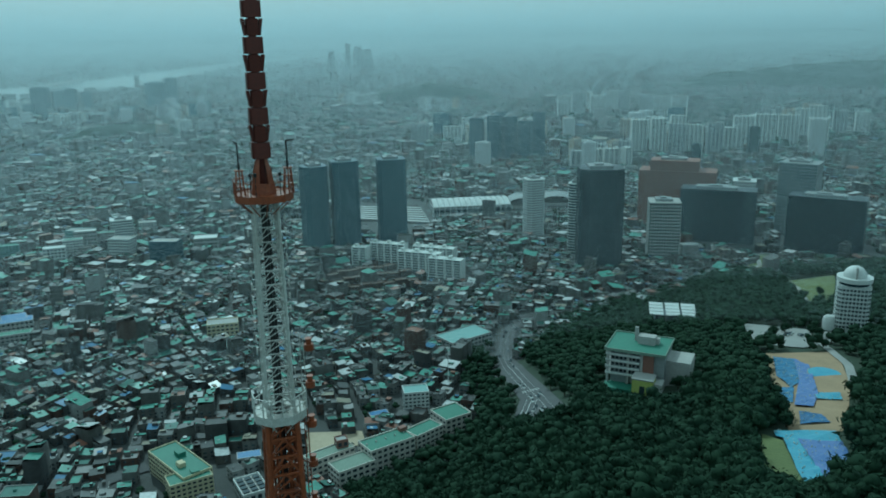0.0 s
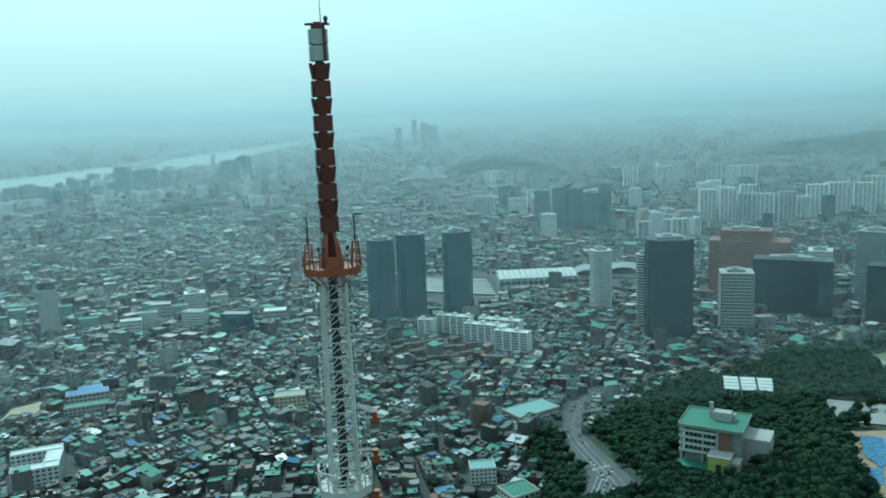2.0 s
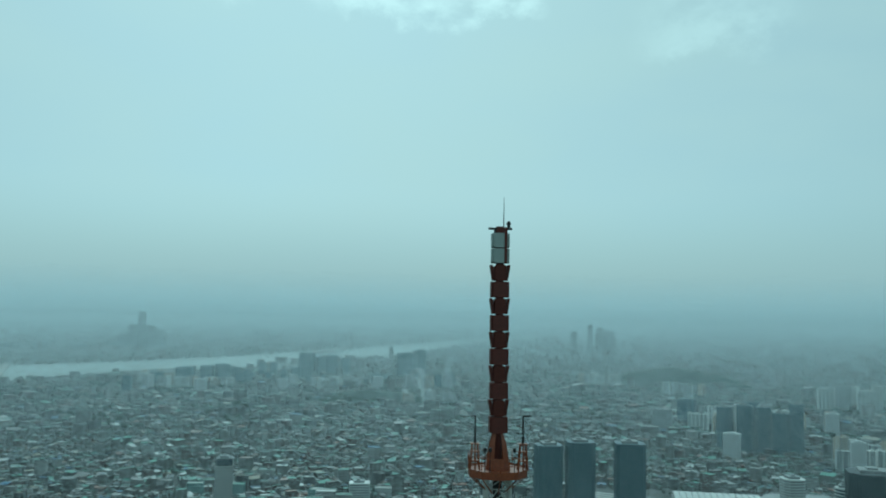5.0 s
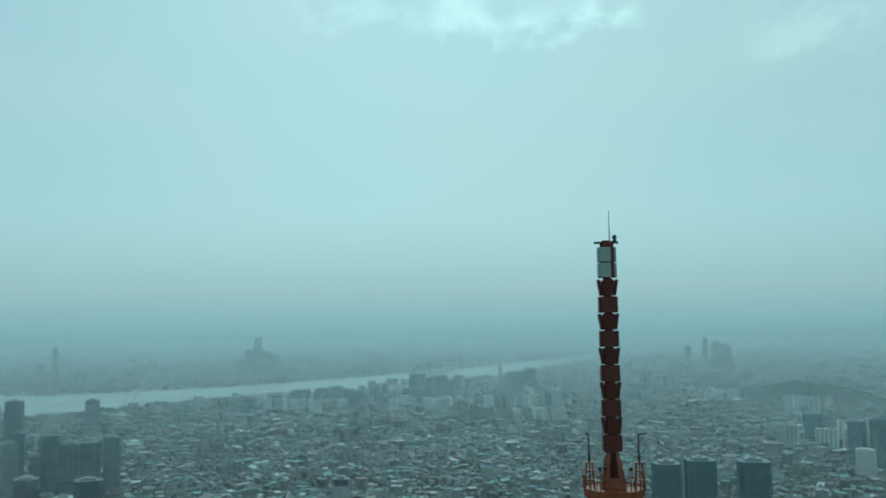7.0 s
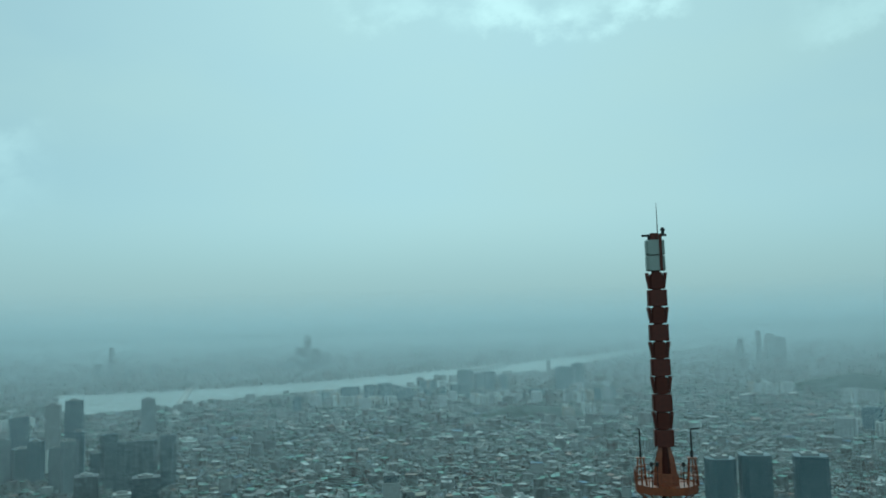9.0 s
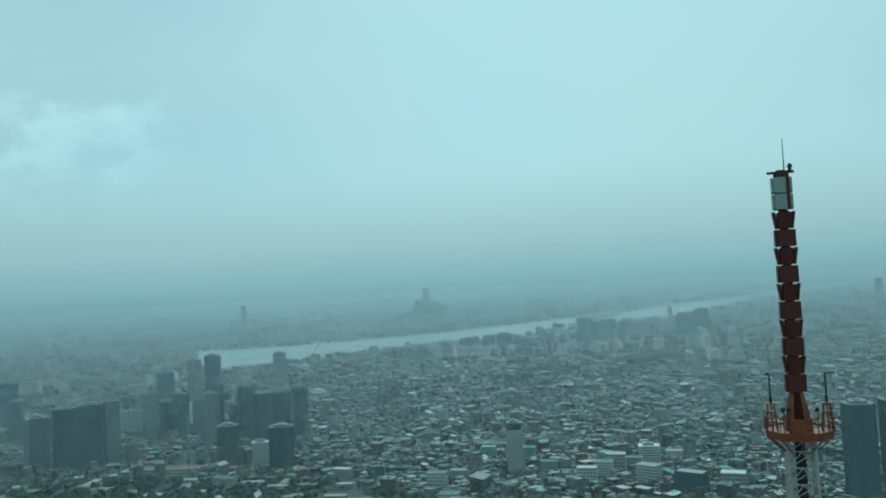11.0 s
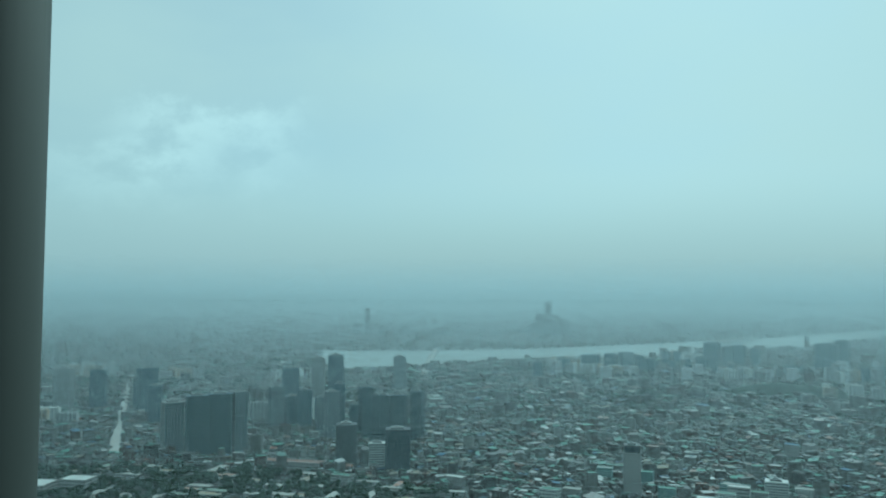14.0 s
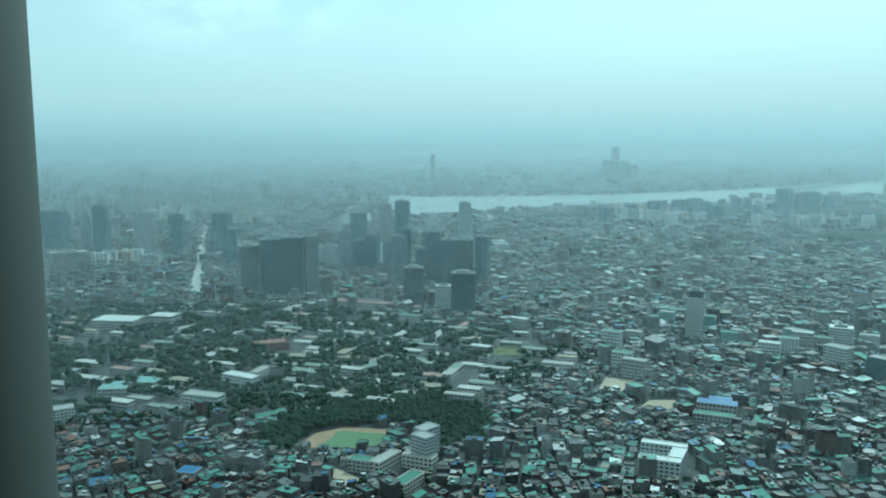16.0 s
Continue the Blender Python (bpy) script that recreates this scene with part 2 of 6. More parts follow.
class Buf:
    """Collects faces of one mesh: boxes, prisms, tubes."""

    def __init__(self):
        self.v, self.f, self.m = [], [], []

    def face(self, pts, mat=0):
        k = len(self.v)
        self.v += [tuple(p) for p in pts]
        self.f.append(tuple(range(k, k + len(pts))))
        self.m.append(mat)

    def prism(self, ring, z0, z1, mat=0, top=None, bottom=False):
        k, n = len(self.v), len(ring)
        self.v += [(x, y, z0) for x, y in ring] + [(x, y, z1) for x, y in ring]
        for i in range(n):
            j = (i + 1) % n
            self.f.append((k + i, k + j, k + n + j, k + n + i))
            self.m.append(mat)
        self.f.append(tuple(k + n + i for i in range(n)))
        self.m.append(mat if top is None else top)
        if bottom:
            self.f.append(tuple(k + n - 1 - i for i in range(n)))
            self.m.append(mat)

    def box(self, x0, y0, z0, x1, y1, z1, mat=0, top=None, bottom=True):
        self.prism([(x0, y0), (x1, y0), (x1, y1), (x0, y1)], z0, z1, mat, top, bottom)

    def tube(self, a, b, r, sides=6, r2=None, mat=0):
        a, b = Vector(a), Vector(b)
        d = (b - a).normalized()
        u = d.orthogonal().normalized()
        w = d.cross(u)
        k = len(self.v)
        for p, q in ((a, r), (b, r if r2 is None else r2)):
            for i in range(sides):
                t = 2 * math.pi * i / sides
                self.v.append(tuple(p + u * (q * math.cos(t)) + w * (q * math.sin(t))))
        for i in range(sides):
            j = (i + 1) % sides
            self.f.append((k + i, k + j, k + sides + j, k + sides + i))
            self.m.append(mat)
        self.f.append(tuple(k + sides - 1 - i for i in range(sides)))
        self.f.append(tuple(k + sides + i for i in range(sides)))
        self.m += [mat, mat]

    def mesh(self, name, mats):
        me = bpy.data.meshes.new(name)
        me.from_pydata(self.v, [], self.f)
        for m in mats:
            me.materials.append(m)
        me.polygons.foreach_set("material_index", self.m)
        me.update()
        return me


def part(name, buf, mats, parent=None, label=""):
    me = buf if isinstance(buf, bpy.types.Mesh) else buf.mesh(name, mats if isinstance(mats, (list, tuple)) else [mats])
    ob = new(name, me)
    if parent:
        ob.parent = parent
    return tagged(ob, label)


def ring_of(n, r, turn=0.0, sx=1.0, sy=1.0):
    return [(sx * r * math.cos(2 * math.pi * i / n + turn), sy * r * math.sin(2 * math.pi * i / n + turn)) for i in range(n)]


def rect(w, d):
    return [(-w / 2, -d / 2), (w / 2, -d / 2), (w / 2, d / 2), (-w / 2, d / 2)]


def grow(ring, by):
    n, out = len(ring), []
    for i in range(n):
        p, q, s = Vector(ring[i - 1]), Vector(ring[i]), Vector(ring[(i + 1) % n])
        a, b = (q - p).normalized(), (s - q).normalized()
        na, nb = Vector((a.y, -a.x)), Vector((b.y, -b.x))
        m = (na + nb).normalized()
        out.append(tuple(q + m * (by / max(0.35, m.dot(na)))))
    return out


# ---- terrain ----
HILL = [(-180, 700), (-120, 480), (-60, 390), (-17, 420), (-9, 430), (1.5, 500), (3.7, 640), (10, 800), (15, 870), (20, 980), (29, 1090), (60, 1100), (120, 1000), (180, 700)]
HILL_AZ, HILL_R = np.array(HILL, float).T
NEAR, SPAN = 3600.0, 1300.0


def height(x, y):
    """Ground level of the plain and of the wooded hill that the tower stands on."""
    x, y = np.asarray(x, float), np.asarray(y, float)
    r = np.hypot(x, y)
    far = np.interp(np.degrees(np.arctan2(x, y)), HILL_AZ, HILL_R)
    rel = np.clip(1 - r / far, 0, 1)
    return 148 * rel ** 1.15 * (0.35 + 0.65 * np.clip(rel / 0.12, 0, 1)) + 3.0 * np.sin(x / 170.0) * np.cos(y / 210.0) * np.clip(r / 900 - 0.5, 0, 1) * np.clip((2700 - r) / 600, 0, 1)


def settle(p):
    """Beyond the middle distance the plain is drawn in towards the rim of the basin."""
    p = np.asarray(p, float)
    d = p - np.array(EYE)
    r = np.hypot(d[:, 0], d[:, 1])
    s = np.where(r > NEAR, (NEAR + SPAN * (1 - NEAR / np.maximum(r, NEAR))) / np.maximum(r, 1e-6), 1.0)
    return np.array(EYE) + d * s[:, None]


def big_mesh(name, verts, quads, mats, index=None):
    me = bpy.data.meshes.new(name)
    verts, quads = np.asarray(verts, np.float32), np.asarray(quads, np.int32)
    me.vertices.add(len(verts))
    me.vertices.foreach_set("co", verts.ravel())
    k = quads.shape[1]
    me.loops.add(quads.size)
    me.loops.foreach_set("vertex_index", quads.ravel())
    me.polygons.add(len(quads))
    me.polygons.foreach_set("loop_start", np.arange(0, quads.size, k, dtype=np.int32))
    for m in mats:
        me.materials.append(m)
    if index is not None:
        me.polygons.foreach_set("material_index", np.asarray(index, np.int32))
    me.update(calc_edges=True)
    return me


# ---- ground sheet ----
g_r = np.concatenate([np.geomspace(6, 1500, 90), np.geomspace(1560, 3300, 16), np.geomspace(3400, 9000, 60), np.geomspace(9400, 60000, 16)])
g_a = np.radians(np.arange(-180, 180, 1.0))
GA, GR = np.meshgrid(g_a, g_r)
gx, gy = (np.sin(GA) * GR).ravel(), (np.cos(GA) * GR).ravel()
g_v = settle(np.stack([gx, gy, height(gx, gy)], 1))
na, nr = len(g_a), len(g_r)
I, J = np.meshgrid(np.arange(nr - 1), np.arange(na), indexing="ij")
J2 = (J + 1) % na
g_q = np.stack([I * na + J, (I + 1) * na + J, (I + 1) * na + J2, I * na + J2], -1).reshape(-1, 4)
mid = g_v[g_q].mean(1)
on_hill = (height(mid[:, 0], mid[:, 1]) > 6) & (np.hypot(mid[:, 0], mid[:, 1]) < 1200)
is_far = np.hypot(mid[:, 0], mid[:, 1]) > 3800
g_i = np.where(on_hill, 1, np.where(is_far, 2, 0))
tagged(new("ground", big_mesh("ground", g_v, g_q, [M_GROUND, M_SOIL, M_FAR], g_i)), "grey city plain rising into a wooded hill", "ground", kind="structure")


# ---- haze: imitated by sheets of thin opaque slats ringed round the eye ----
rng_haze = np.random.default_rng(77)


def haze_slats(radius, cover):
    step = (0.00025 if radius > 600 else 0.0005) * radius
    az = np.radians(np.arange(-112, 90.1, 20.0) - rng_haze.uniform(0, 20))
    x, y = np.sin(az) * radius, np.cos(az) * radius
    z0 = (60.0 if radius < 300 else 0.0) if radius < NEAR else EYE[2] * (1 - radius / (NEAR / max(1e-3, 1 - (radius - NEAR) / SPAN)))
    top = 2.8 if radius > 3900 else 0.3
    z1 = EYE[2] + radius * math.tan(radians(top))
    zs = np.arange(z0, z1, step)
    # slat height over spacing sets how much haze the sheet imitates
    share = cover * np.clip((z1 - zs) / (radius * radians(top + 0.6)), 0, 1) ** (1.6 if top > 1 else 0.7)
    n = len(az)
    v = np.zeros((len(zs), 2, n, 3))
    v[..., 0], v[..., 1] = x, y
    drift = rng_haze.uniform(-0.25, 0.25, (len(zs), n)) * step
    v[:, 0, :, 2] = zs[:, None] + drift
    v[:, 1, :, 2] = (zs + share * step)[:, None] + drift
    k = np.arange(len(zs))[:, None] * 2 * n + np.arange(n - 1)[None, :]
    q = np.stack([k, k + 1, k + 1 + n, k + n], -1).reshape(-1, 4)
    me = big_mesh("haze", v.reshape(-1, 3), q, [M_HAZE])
    tagged(new("haze", me), "thin pale slats imitating grey summer haze over the city", "haze", "haze", "stuff")


# imitating evenly thick air: slat sheets stand at even steps of its depth, closer together where the plain is drawn in
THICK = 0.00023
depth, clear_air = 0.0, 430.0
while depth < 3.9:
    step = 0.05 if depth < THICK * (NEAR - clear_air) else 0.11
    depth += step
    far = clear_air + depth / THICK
    haze_slats(far if far < NEAR else NEAR + SPAN * (1 - NEAR / far), 1 - math.exp(-step))

# ---- river ----
BANK_NEAR = [(-2355, 1942), (-2219, 2164), (-2191, 2776), (-1920, 3217), (-1652, 4422), (-1771, 4360), (-1720, 6405), (-231, 13058), (1792, 13727)]
BANK_FAR = [(-3080, 2540), (-2857, 2786), (-2583, 3271), (-2378, 3980), (-2160, 5769), (-2155, 5305), (-2025, 7543), (-284, 16111), (2213, 16932)]
BANK_NEAR = [(-3300, 1500)] + sorted(set(BANK_NEAR), key=lambda p: math.atan2(p[0], p[1]))
BANK_FAR = [(-4300, 2000)] + sorted(set(BANK_FAR), key=lambda p: math.atan2(p[0], p[1]))


def polyline(pts, n):
    p = np.array(pts, float)
    s = np.concatenate([[0], np.cumsum(np.hypot(*np.diff(p, axis=0).T))])
    t = np.linspace(0, s[-1], n)
    return np.stack([np.interp(t, s, p[:, 0]), np.interp(t, s, p[:, 1])], 1)


def along(pts, n):
    """The bank resampled by compass bearing."""
    p = np.array(pts, float)
    a, r = np.arctan2(p[:, 0], p[:, 1]), np.log(np.hypot(p[:, 0], p[:, 1]))
    o = np.argsort(a)
    t = np.linspace(radians(-52.5), radians(8), n)
    rr = np.exp(np.interp(t, a[o], r[o]))
    return np.stack([np.sin(t) * rr, np.cos(t) * rr], 1)


RIV_N, RIV_F = along(BANK_NEAR, 160), along(BANK_FAR, 160)
rv = np.concatenate([np.c_[RIV_N * (1 - f) + RIV_F * f, np.full(160, 2.5)] for f in np.linspace(0, 1, 6)])
rk = np.arange(5)[:, None] * 160 + np.arange(159)[None, :]
rq = np.stack([rk, rk + 1, rk + 161, rk + 160], -1).reshape(-1, 4)
tagged(new("river", big_mesh("river", settle(rv) + np.array([0, 0, 1.5]), rq, [M_WATER])), "wide river under haze, silty grey paled to imitate reflected sky", "river", kind="structure")


def in_river(x, y):
    a, r = np.arctan2(x, y), np.hypot(x, y)
    ta = np.linspace(radians(-52.5), radians(8), 160)
    rn, rf = np.hypot(*RIV_N.T), np.hypot(*RIV_F.T)
    return (a > ta[0]) & (a < ta[-1]) & (r > np.interp(a, ta, rn) * 0.99) & (r < np.interp(a, ta, rf) * 1.01)


# ---- open areas that hold no small houses ----
GARRISON = [(-841, 206), (-705, 390), (-626, 478), (-591, 647), (-614, 797), (-798, 825), (-1113, 703), (-1435, 363)]
RAILYARD = [(-65, 1342), (194, 1304), (184, 1176), (-115, 1162)]


def inside(poly, x, y):
    x, y = np.asarray(x, float), np.asarray(y, float)
    hit = np.zeros(x.shape, bool)
    for (ax, ay), (bx, by) in zip(poly, poly[1:] + poly[:1]):
        if ay != by:
            hit ^= ((ay > y) != (by > y)) & (x < (bx - ax) * (y - ay) / (by - ay) + ax)
    return hit


KEEP_OUT = []  # (x, y, radius) of the larger buildings, filled as they are placed


def clear(x, y, r=0.0):
    KEEP_OUT.append((x, y, r))


# ---- high-rises ----
def high_rise(name, label, x, y, w, d, h, turn, floors, glass, span, mull=3.0, ring=None, band=0.38, crown=3.0, fins=True, z=None, proud=0.35):
    z = float(height(x, y)) - 1.5 if z is None else z
    ob = base(name, label, "tower" if h > 60 else "building", x, y, z, turn)
    ring = ring or rect(w, d)
    b = Buf()
    b.prism(ring, 0, h)
    part("wall", b, glass, ob)
    fh = h / floors
    b = Buf()
    b.prism(grow(ring, proud), 0, fh * band, bottom=True)
    me = b.mesh("floor_band", [span])
    for i in range(1, floors):
        o = part("floor_band", me, None, ob)
        o.location.z = i * fh
    if fins:
        b = Buf()
        n = len(ring)
        for i in range(n):
            p, q = Vector(ring[i]), Vector(ring[(i + 1) % n])
            k = max(1, round((q - p).length / mull))
            for j in range(k):
                c = p.lerp(q, j / k)
                b.box(c.x - 0.45, c.y - 0.45, 0, c.x + 0.45, c.y + 0.45, h)
        tagged(part("mullion", b, span, ob), kind="stuff")
    b = Buf()
    b.prism(grow(ring, 0.5), h, h + 1.4)
    edge = part("parapet", b, span, ob)
    b = Buf()
    rw = max(abs(p[0]) for p in ring)
    rd = max(abs(p[1]) for p in ring)
    b.box(-rw * 0.6, -rd * 0.55, h + 1.4, rw * 0.5, rd * 0.5, h + 1.4 + crown)
    b.box(-rw * 0.3, -rd * 0.3, h + 1.4 + crown, rw * 0.1, rd * 0.2, h + 1.4 + crown * 1.6)
    part("roof_plant", b, M_SPAN, edge)
    clear(x, y, max(w, d) * 0.62)
    return ob


def facing(x, y):
    return -math.degrees(math.atan2(x, y))


def cut_rect(w, d, c):
    return [(-w / 2 + c, -d / 2), (w / 2 - c, -d / 2), (w / 2, -d / 2 + c), (w / 2, d / 2 - c), (w / 2 - c, d / 2), (-w / 2 + c, d / 2), (-w / 2, d / 2 - c), (-w / 2, -d / 2 + c)]


GL = "blue-grey glass residential tower in haze beside the railway station"
high_rise("residential_tower", GL, -166, 1016, 30, 28, 109, facing(-166, 1006) + 20, 33, M_BLUEGLASS, M_BLUESPAN, ring=cut_rect(31, 29, 6))
high_rise("residential_tower", GL, -129, 1030, 32, 30, 113, facing(-129, 1018) + 14, 34, M_BLUEGLASS, M_BLUESPAN, ring=cut_rect(33, 30, 6))
tall = high_rise("residential_tower", GL, -70, 1042, 33, 30, 113, facing(-70, 1029) + 8, 34, M_BLUEGLASS, M_BLUESPAN, ring=cut_rect(35, 30, 4))
high_rise("slim_tower", "slim pale grey tower with close balcony bands", 118, 1072, 25, 24, 78, facing(115, 1062) + 25, 24, M_SPAN, M_WHITE, ring=cut_rect(25, 24, 5), fins=False)
high_rise("office_tower", "dark brown-grey glass office tower with cut corners", 179, 930, 48, 42, 116, facing(176, 911) + 10, 30, M_DARKGLASS, M_DARKSPAN, ring=cut_rect(50, 44, 10))
high_rise("round_tower", "narrow tower with white rounded balconies behind an office tower", 160, 985, 16, 16, 88, facing(165, 1001), 26, M_DARKGLASS, M_WHITE, ring=ring_of(14, 9), fins=False)
high_rise("brown_office_block", "broad red-brown tiled office block", 326, 1130, 102, 40, 76, facing(326, 1114) - 4, 20, M_BRICK, M_BRICK, band=0.5)
high_rise("brown_upper_block", "red-brown upper storeys of a broad office block", 322, 1132, 64, 34, 90, facing(326, 1114) - 4, 3, M_BRICK, M_BRICK)
high_rise("banded_office", "pale office block with rows of horizontal bands", 262, 958, 36, 30, 70, facing(260, 942) + 6, 18, M_DARKGLASS, M_CONC, band=0.42)
high_rise("black_office_block", "broad black glass office block", 352, 1034, 92, 30, 68, facing(351, 1018) - 3, 17, M_DARKGLASS, M_DARKSPAN, mull=4.5)
high_rise("blue_striped_tower", "blue glass office tower with pale stripes", 466, 1058, 46, 34, 97, facing(461, 1041) - 12, 24, M_BLUEGLASS, M_SPAN)
high_rise("grey_office_block", "dark grey office block with a pale roof edge", 466, 975, 86, 32, 68, facing(458, 957) - 5, 17, M_DARKGLASS, M_DARKSPAN)
high_rise("pale_office_block", "pale grey office block between dark ones", 420, 1130, 30, 26, 60, facing(420, 1130), 15, M_SPAN, M_WHITE)
# towers by the river plain
for az, r, w, h, turn, glass, span, kind, label in ((-60.75, 1455, 37, 99, 4, M_DARKGLASS, M_BLUESPAN, "wide_tower", "wide dark blue residential slab in haze"), (-59.25, 1458, 38, 101, -6, M_DARKGLASS, M_BLUESPAN, "wide_tower", "wide dark blue residential slab in haze"),
                                                   (-58.15, 1470, 22, 103, 24, M_BLUEGLASS, M_SPAN, "grey_tower", "hazy grey residential tower"), (-62.35, 1480, 32, 86, 14, M_BLUEGLASS, M_SPAN, "grey_tower", "hazy grey residential tower")):
    x, y = r * math.sin(radians(az)), r * math.cos(radians(az))
    high_rise(kind, label, x, y, w, 28, h, facing(x, y) + turn, int(h / 3.1), glass, span, mull=5)
high_rise("dark_tower", "dark glass office tower above low houses", -1040, 848, 32, 28, 64, 48, 17, M_DARKGLASS, M_DARKSPAN)
high_rise("low_dark_tower", "dull grey glass block beside hazy towers", -940, 868, 37, 26, 66, 46, 16, M_BLUEGLASS, M_DARKSPAN)
for (x, y, w, h) in ((-1228, 965, 24, 91), (-1267, 971, 21, 76), (-1230, 985, 19, 104), (-1177, 977, 16, 70), (-1164, 993, 22, 102), (-1151, 1008, 15, 87), (-1141, 1019, 22, 87), (-1124, 1041, 27, 87), (-1101, 1065, 22, 94), (-1413, 967, 26, 84), (-1407, 1003, 31, 64), (-1378, 1012, 24, 78), (-1534, 1165, 27, 127), (-1545, 1225, 33, 131), (-1691, 1198, 37, 91), (-1699, 1574, 33, 100), (-1975, 761, 38, 102), (-2040, 680, 30, 120), (-2081, 657, 17, 94), (-2156, 607, 49, 102), (-1966, 839, 34, 94), (-1795, 877, 39, 107), (-1856, 885, 16, 68), (-1635, 845, 29, 37), (-1527, 960, 21, 65), (-1653, 827, 25, 81)):
    high_rise("hazy_tower", "grey residential tower fading in haze", x, y, w, w * 0.75, h, facing(x, y) + random.uniform(-30, 30), int(h / 3.1), *((M_DARKGLASS, M_BLUESPAN) if -1180 < x < -1100 else (random.choice((M_BLUEGLASS, M_BLUEGLASS, M_SPAN)), random.choice((M_SPAN, M_BLUESPAN, M_BLUESPAN)))), mull=8)
high_rise("wide_office", "long pale office block in haze", -1805, 530, 70, 26, 44, facing(-1805, 530), 11, M_DARKGLASS, M_CONC)
high_rise("slim_block", "slim grey block over low houses", -600, 988, 22, 20, 58, 30, 15, M_SPAN, M_CONC)
high_rise("dark_capped_block", "dark cap of a slim grey block", -601, 990, 20, 18, 68, 30, 4, M_DARKGLASS, M_DARKSPAN)
high_rise("pink_block", "pinkish white block with window bands", -446, 1092, 28, 20, 28, 22, 8, M_DARKGLASS, M_WHITE)
high_rise("white_block", "white low block with window bands", -990, 870, 26, 16, 38, 48, 10, M_DARKGLASS, M_WHITE)


def apartment(x, y, w, d, h, turn, wall, label="pale apartment slab with rows of balconies"):
    """A slab of flats: recessed balcony rows on both long sides, stair heads on the roof."""
    ob = base("apartment_block", label, "apartment block", x, y, float(height(x, y)) - 1, turn, "apartment blocks")
    fl = max(3, int(h / 2.9))
    b = Buf()
    b.prism(rect(w, d), 0, h)
    part("wall", b, wall, ob)
    b = Buf()
    n = max(2, round(w / 9))
    for f in range(fl):
        z = f * h / fl + 0.9
        for i in range(n):
            x0 = -w / 2 + (i + 0.12) * w / n
            for s in (-1, 1):
                ys = sorted((s * (d / 2 - 0.2), s * (d / 2 + 0.06)))
                b.box(x0, ys[0], z, x0 + w / n * 0.74, ys[1], z + h / fl * 0.52, bottom=False)
    tagged(part("balcony_band", b, M_PANE, ob), kind="stuff")
    b = Buf()
    for i in range(n + 1):
        x0 = -w / 2 + i * w / n
        b.box(x0 - 0.3, -d / 2 - 0.5, 0, x0 + 0.3, d / 2 + 0.5, h + 0.8)
    tagged(part("party_wall", b, wall, ob), kind="stuff")
    b = Buf()
    for i in range(0, n, 2):
        x0 = -w / 2 + (i + 0.5) * w / n
        b.box(x0 - 2, -2.5, h, x0 + 2, 2.5, h + 3.2)
    tagged(part("stair_head", b, wall, ob), kind="stuff")
    clear(x, y, w * 0.5)
    return ob


M_APT_WHITE = material("apartment_white", (0.6, 0.61, 0.58), 0.8, 0, 0.12, 0.4)
M_APT_GREY = material("apartment_grey", (0.42, 0.43, 0.43), 0.8, 0, 0.12, 0.4)
M_APT_TAN = material("apartment_tan", (0.45, 0.38, 0.3), 0.8, 0, 0.12, 0.4)
for (x, y), w in zip(((-69, 954), (-30, 912), (-0, 882), (-14, 934), (-102, 939)), (44, 52, 40, 52, 18)):
    apartment(x, y, w, 12, 24, facing(x, y) - 22, M_APT_WHITE)
for k, (x, y) in enumerate(((70, 1765), (104, 1742), (140, 1758), (172, 1738), (204, 1770), (120, 1800))):
    high_rise("apartment_tower", "dark blue-grey apartment tower beyond the station", x, y, 26, 24, (88, 96, 92, 84, 100, 98)[k], facing(x, y) + 15 * (k % 3 - 1), 30, M_BLUEGLASS, M_BLUESPAN, mull=6)
for x, y, w, h, t in ((262, 1598, 30, 38, 12), (296, 1604, 30, 40, 12), (330, 1612, 30, 40, 12), (358, 1606, 22, 42, 60), (432, 1822, 34, 74, 18), (470, 1800, 34, 78, 18), (505, 1772, 36, 68, -10), (540, 1768, 34, 66, -10),
                      (578, 1750, 34, 72, 20), (520, 1830, 34, 80, 20), (676, 1852, 44, 72, 8), (728, 1862, 44, 74, 8), (786, 1874, 44, 70, 8), (840, 1840, 40, 66, 8),
                      (372, 2560, 40, 70, 10), (424, 2600, 42, 76, 10), (470, 2540, 40, 70, 10), (520, 2590, 44, 80, 10), (566, 2620, 44, 78, -14), (620, 2530, 40, 72, -14), (664, 2490, 42, 70, -14), (706, 2470, 42, 72, -14),
                      (160, 2080, 40, 52, 20), (214, 2110, 40, 52, 20), (20, 2010, 44, 44, -8), (-60, 2040, 44, 46, -8), (880, 2010, 40, 70, 5), (930, 2050, 40, 74, 5)):
    apartment(x, y, w, 12, h, facing(x, y) + t, M_APT_WHITE if (x + y) % 3 else M_APT_GREY, "pale apartment slab in haze beyond the station")
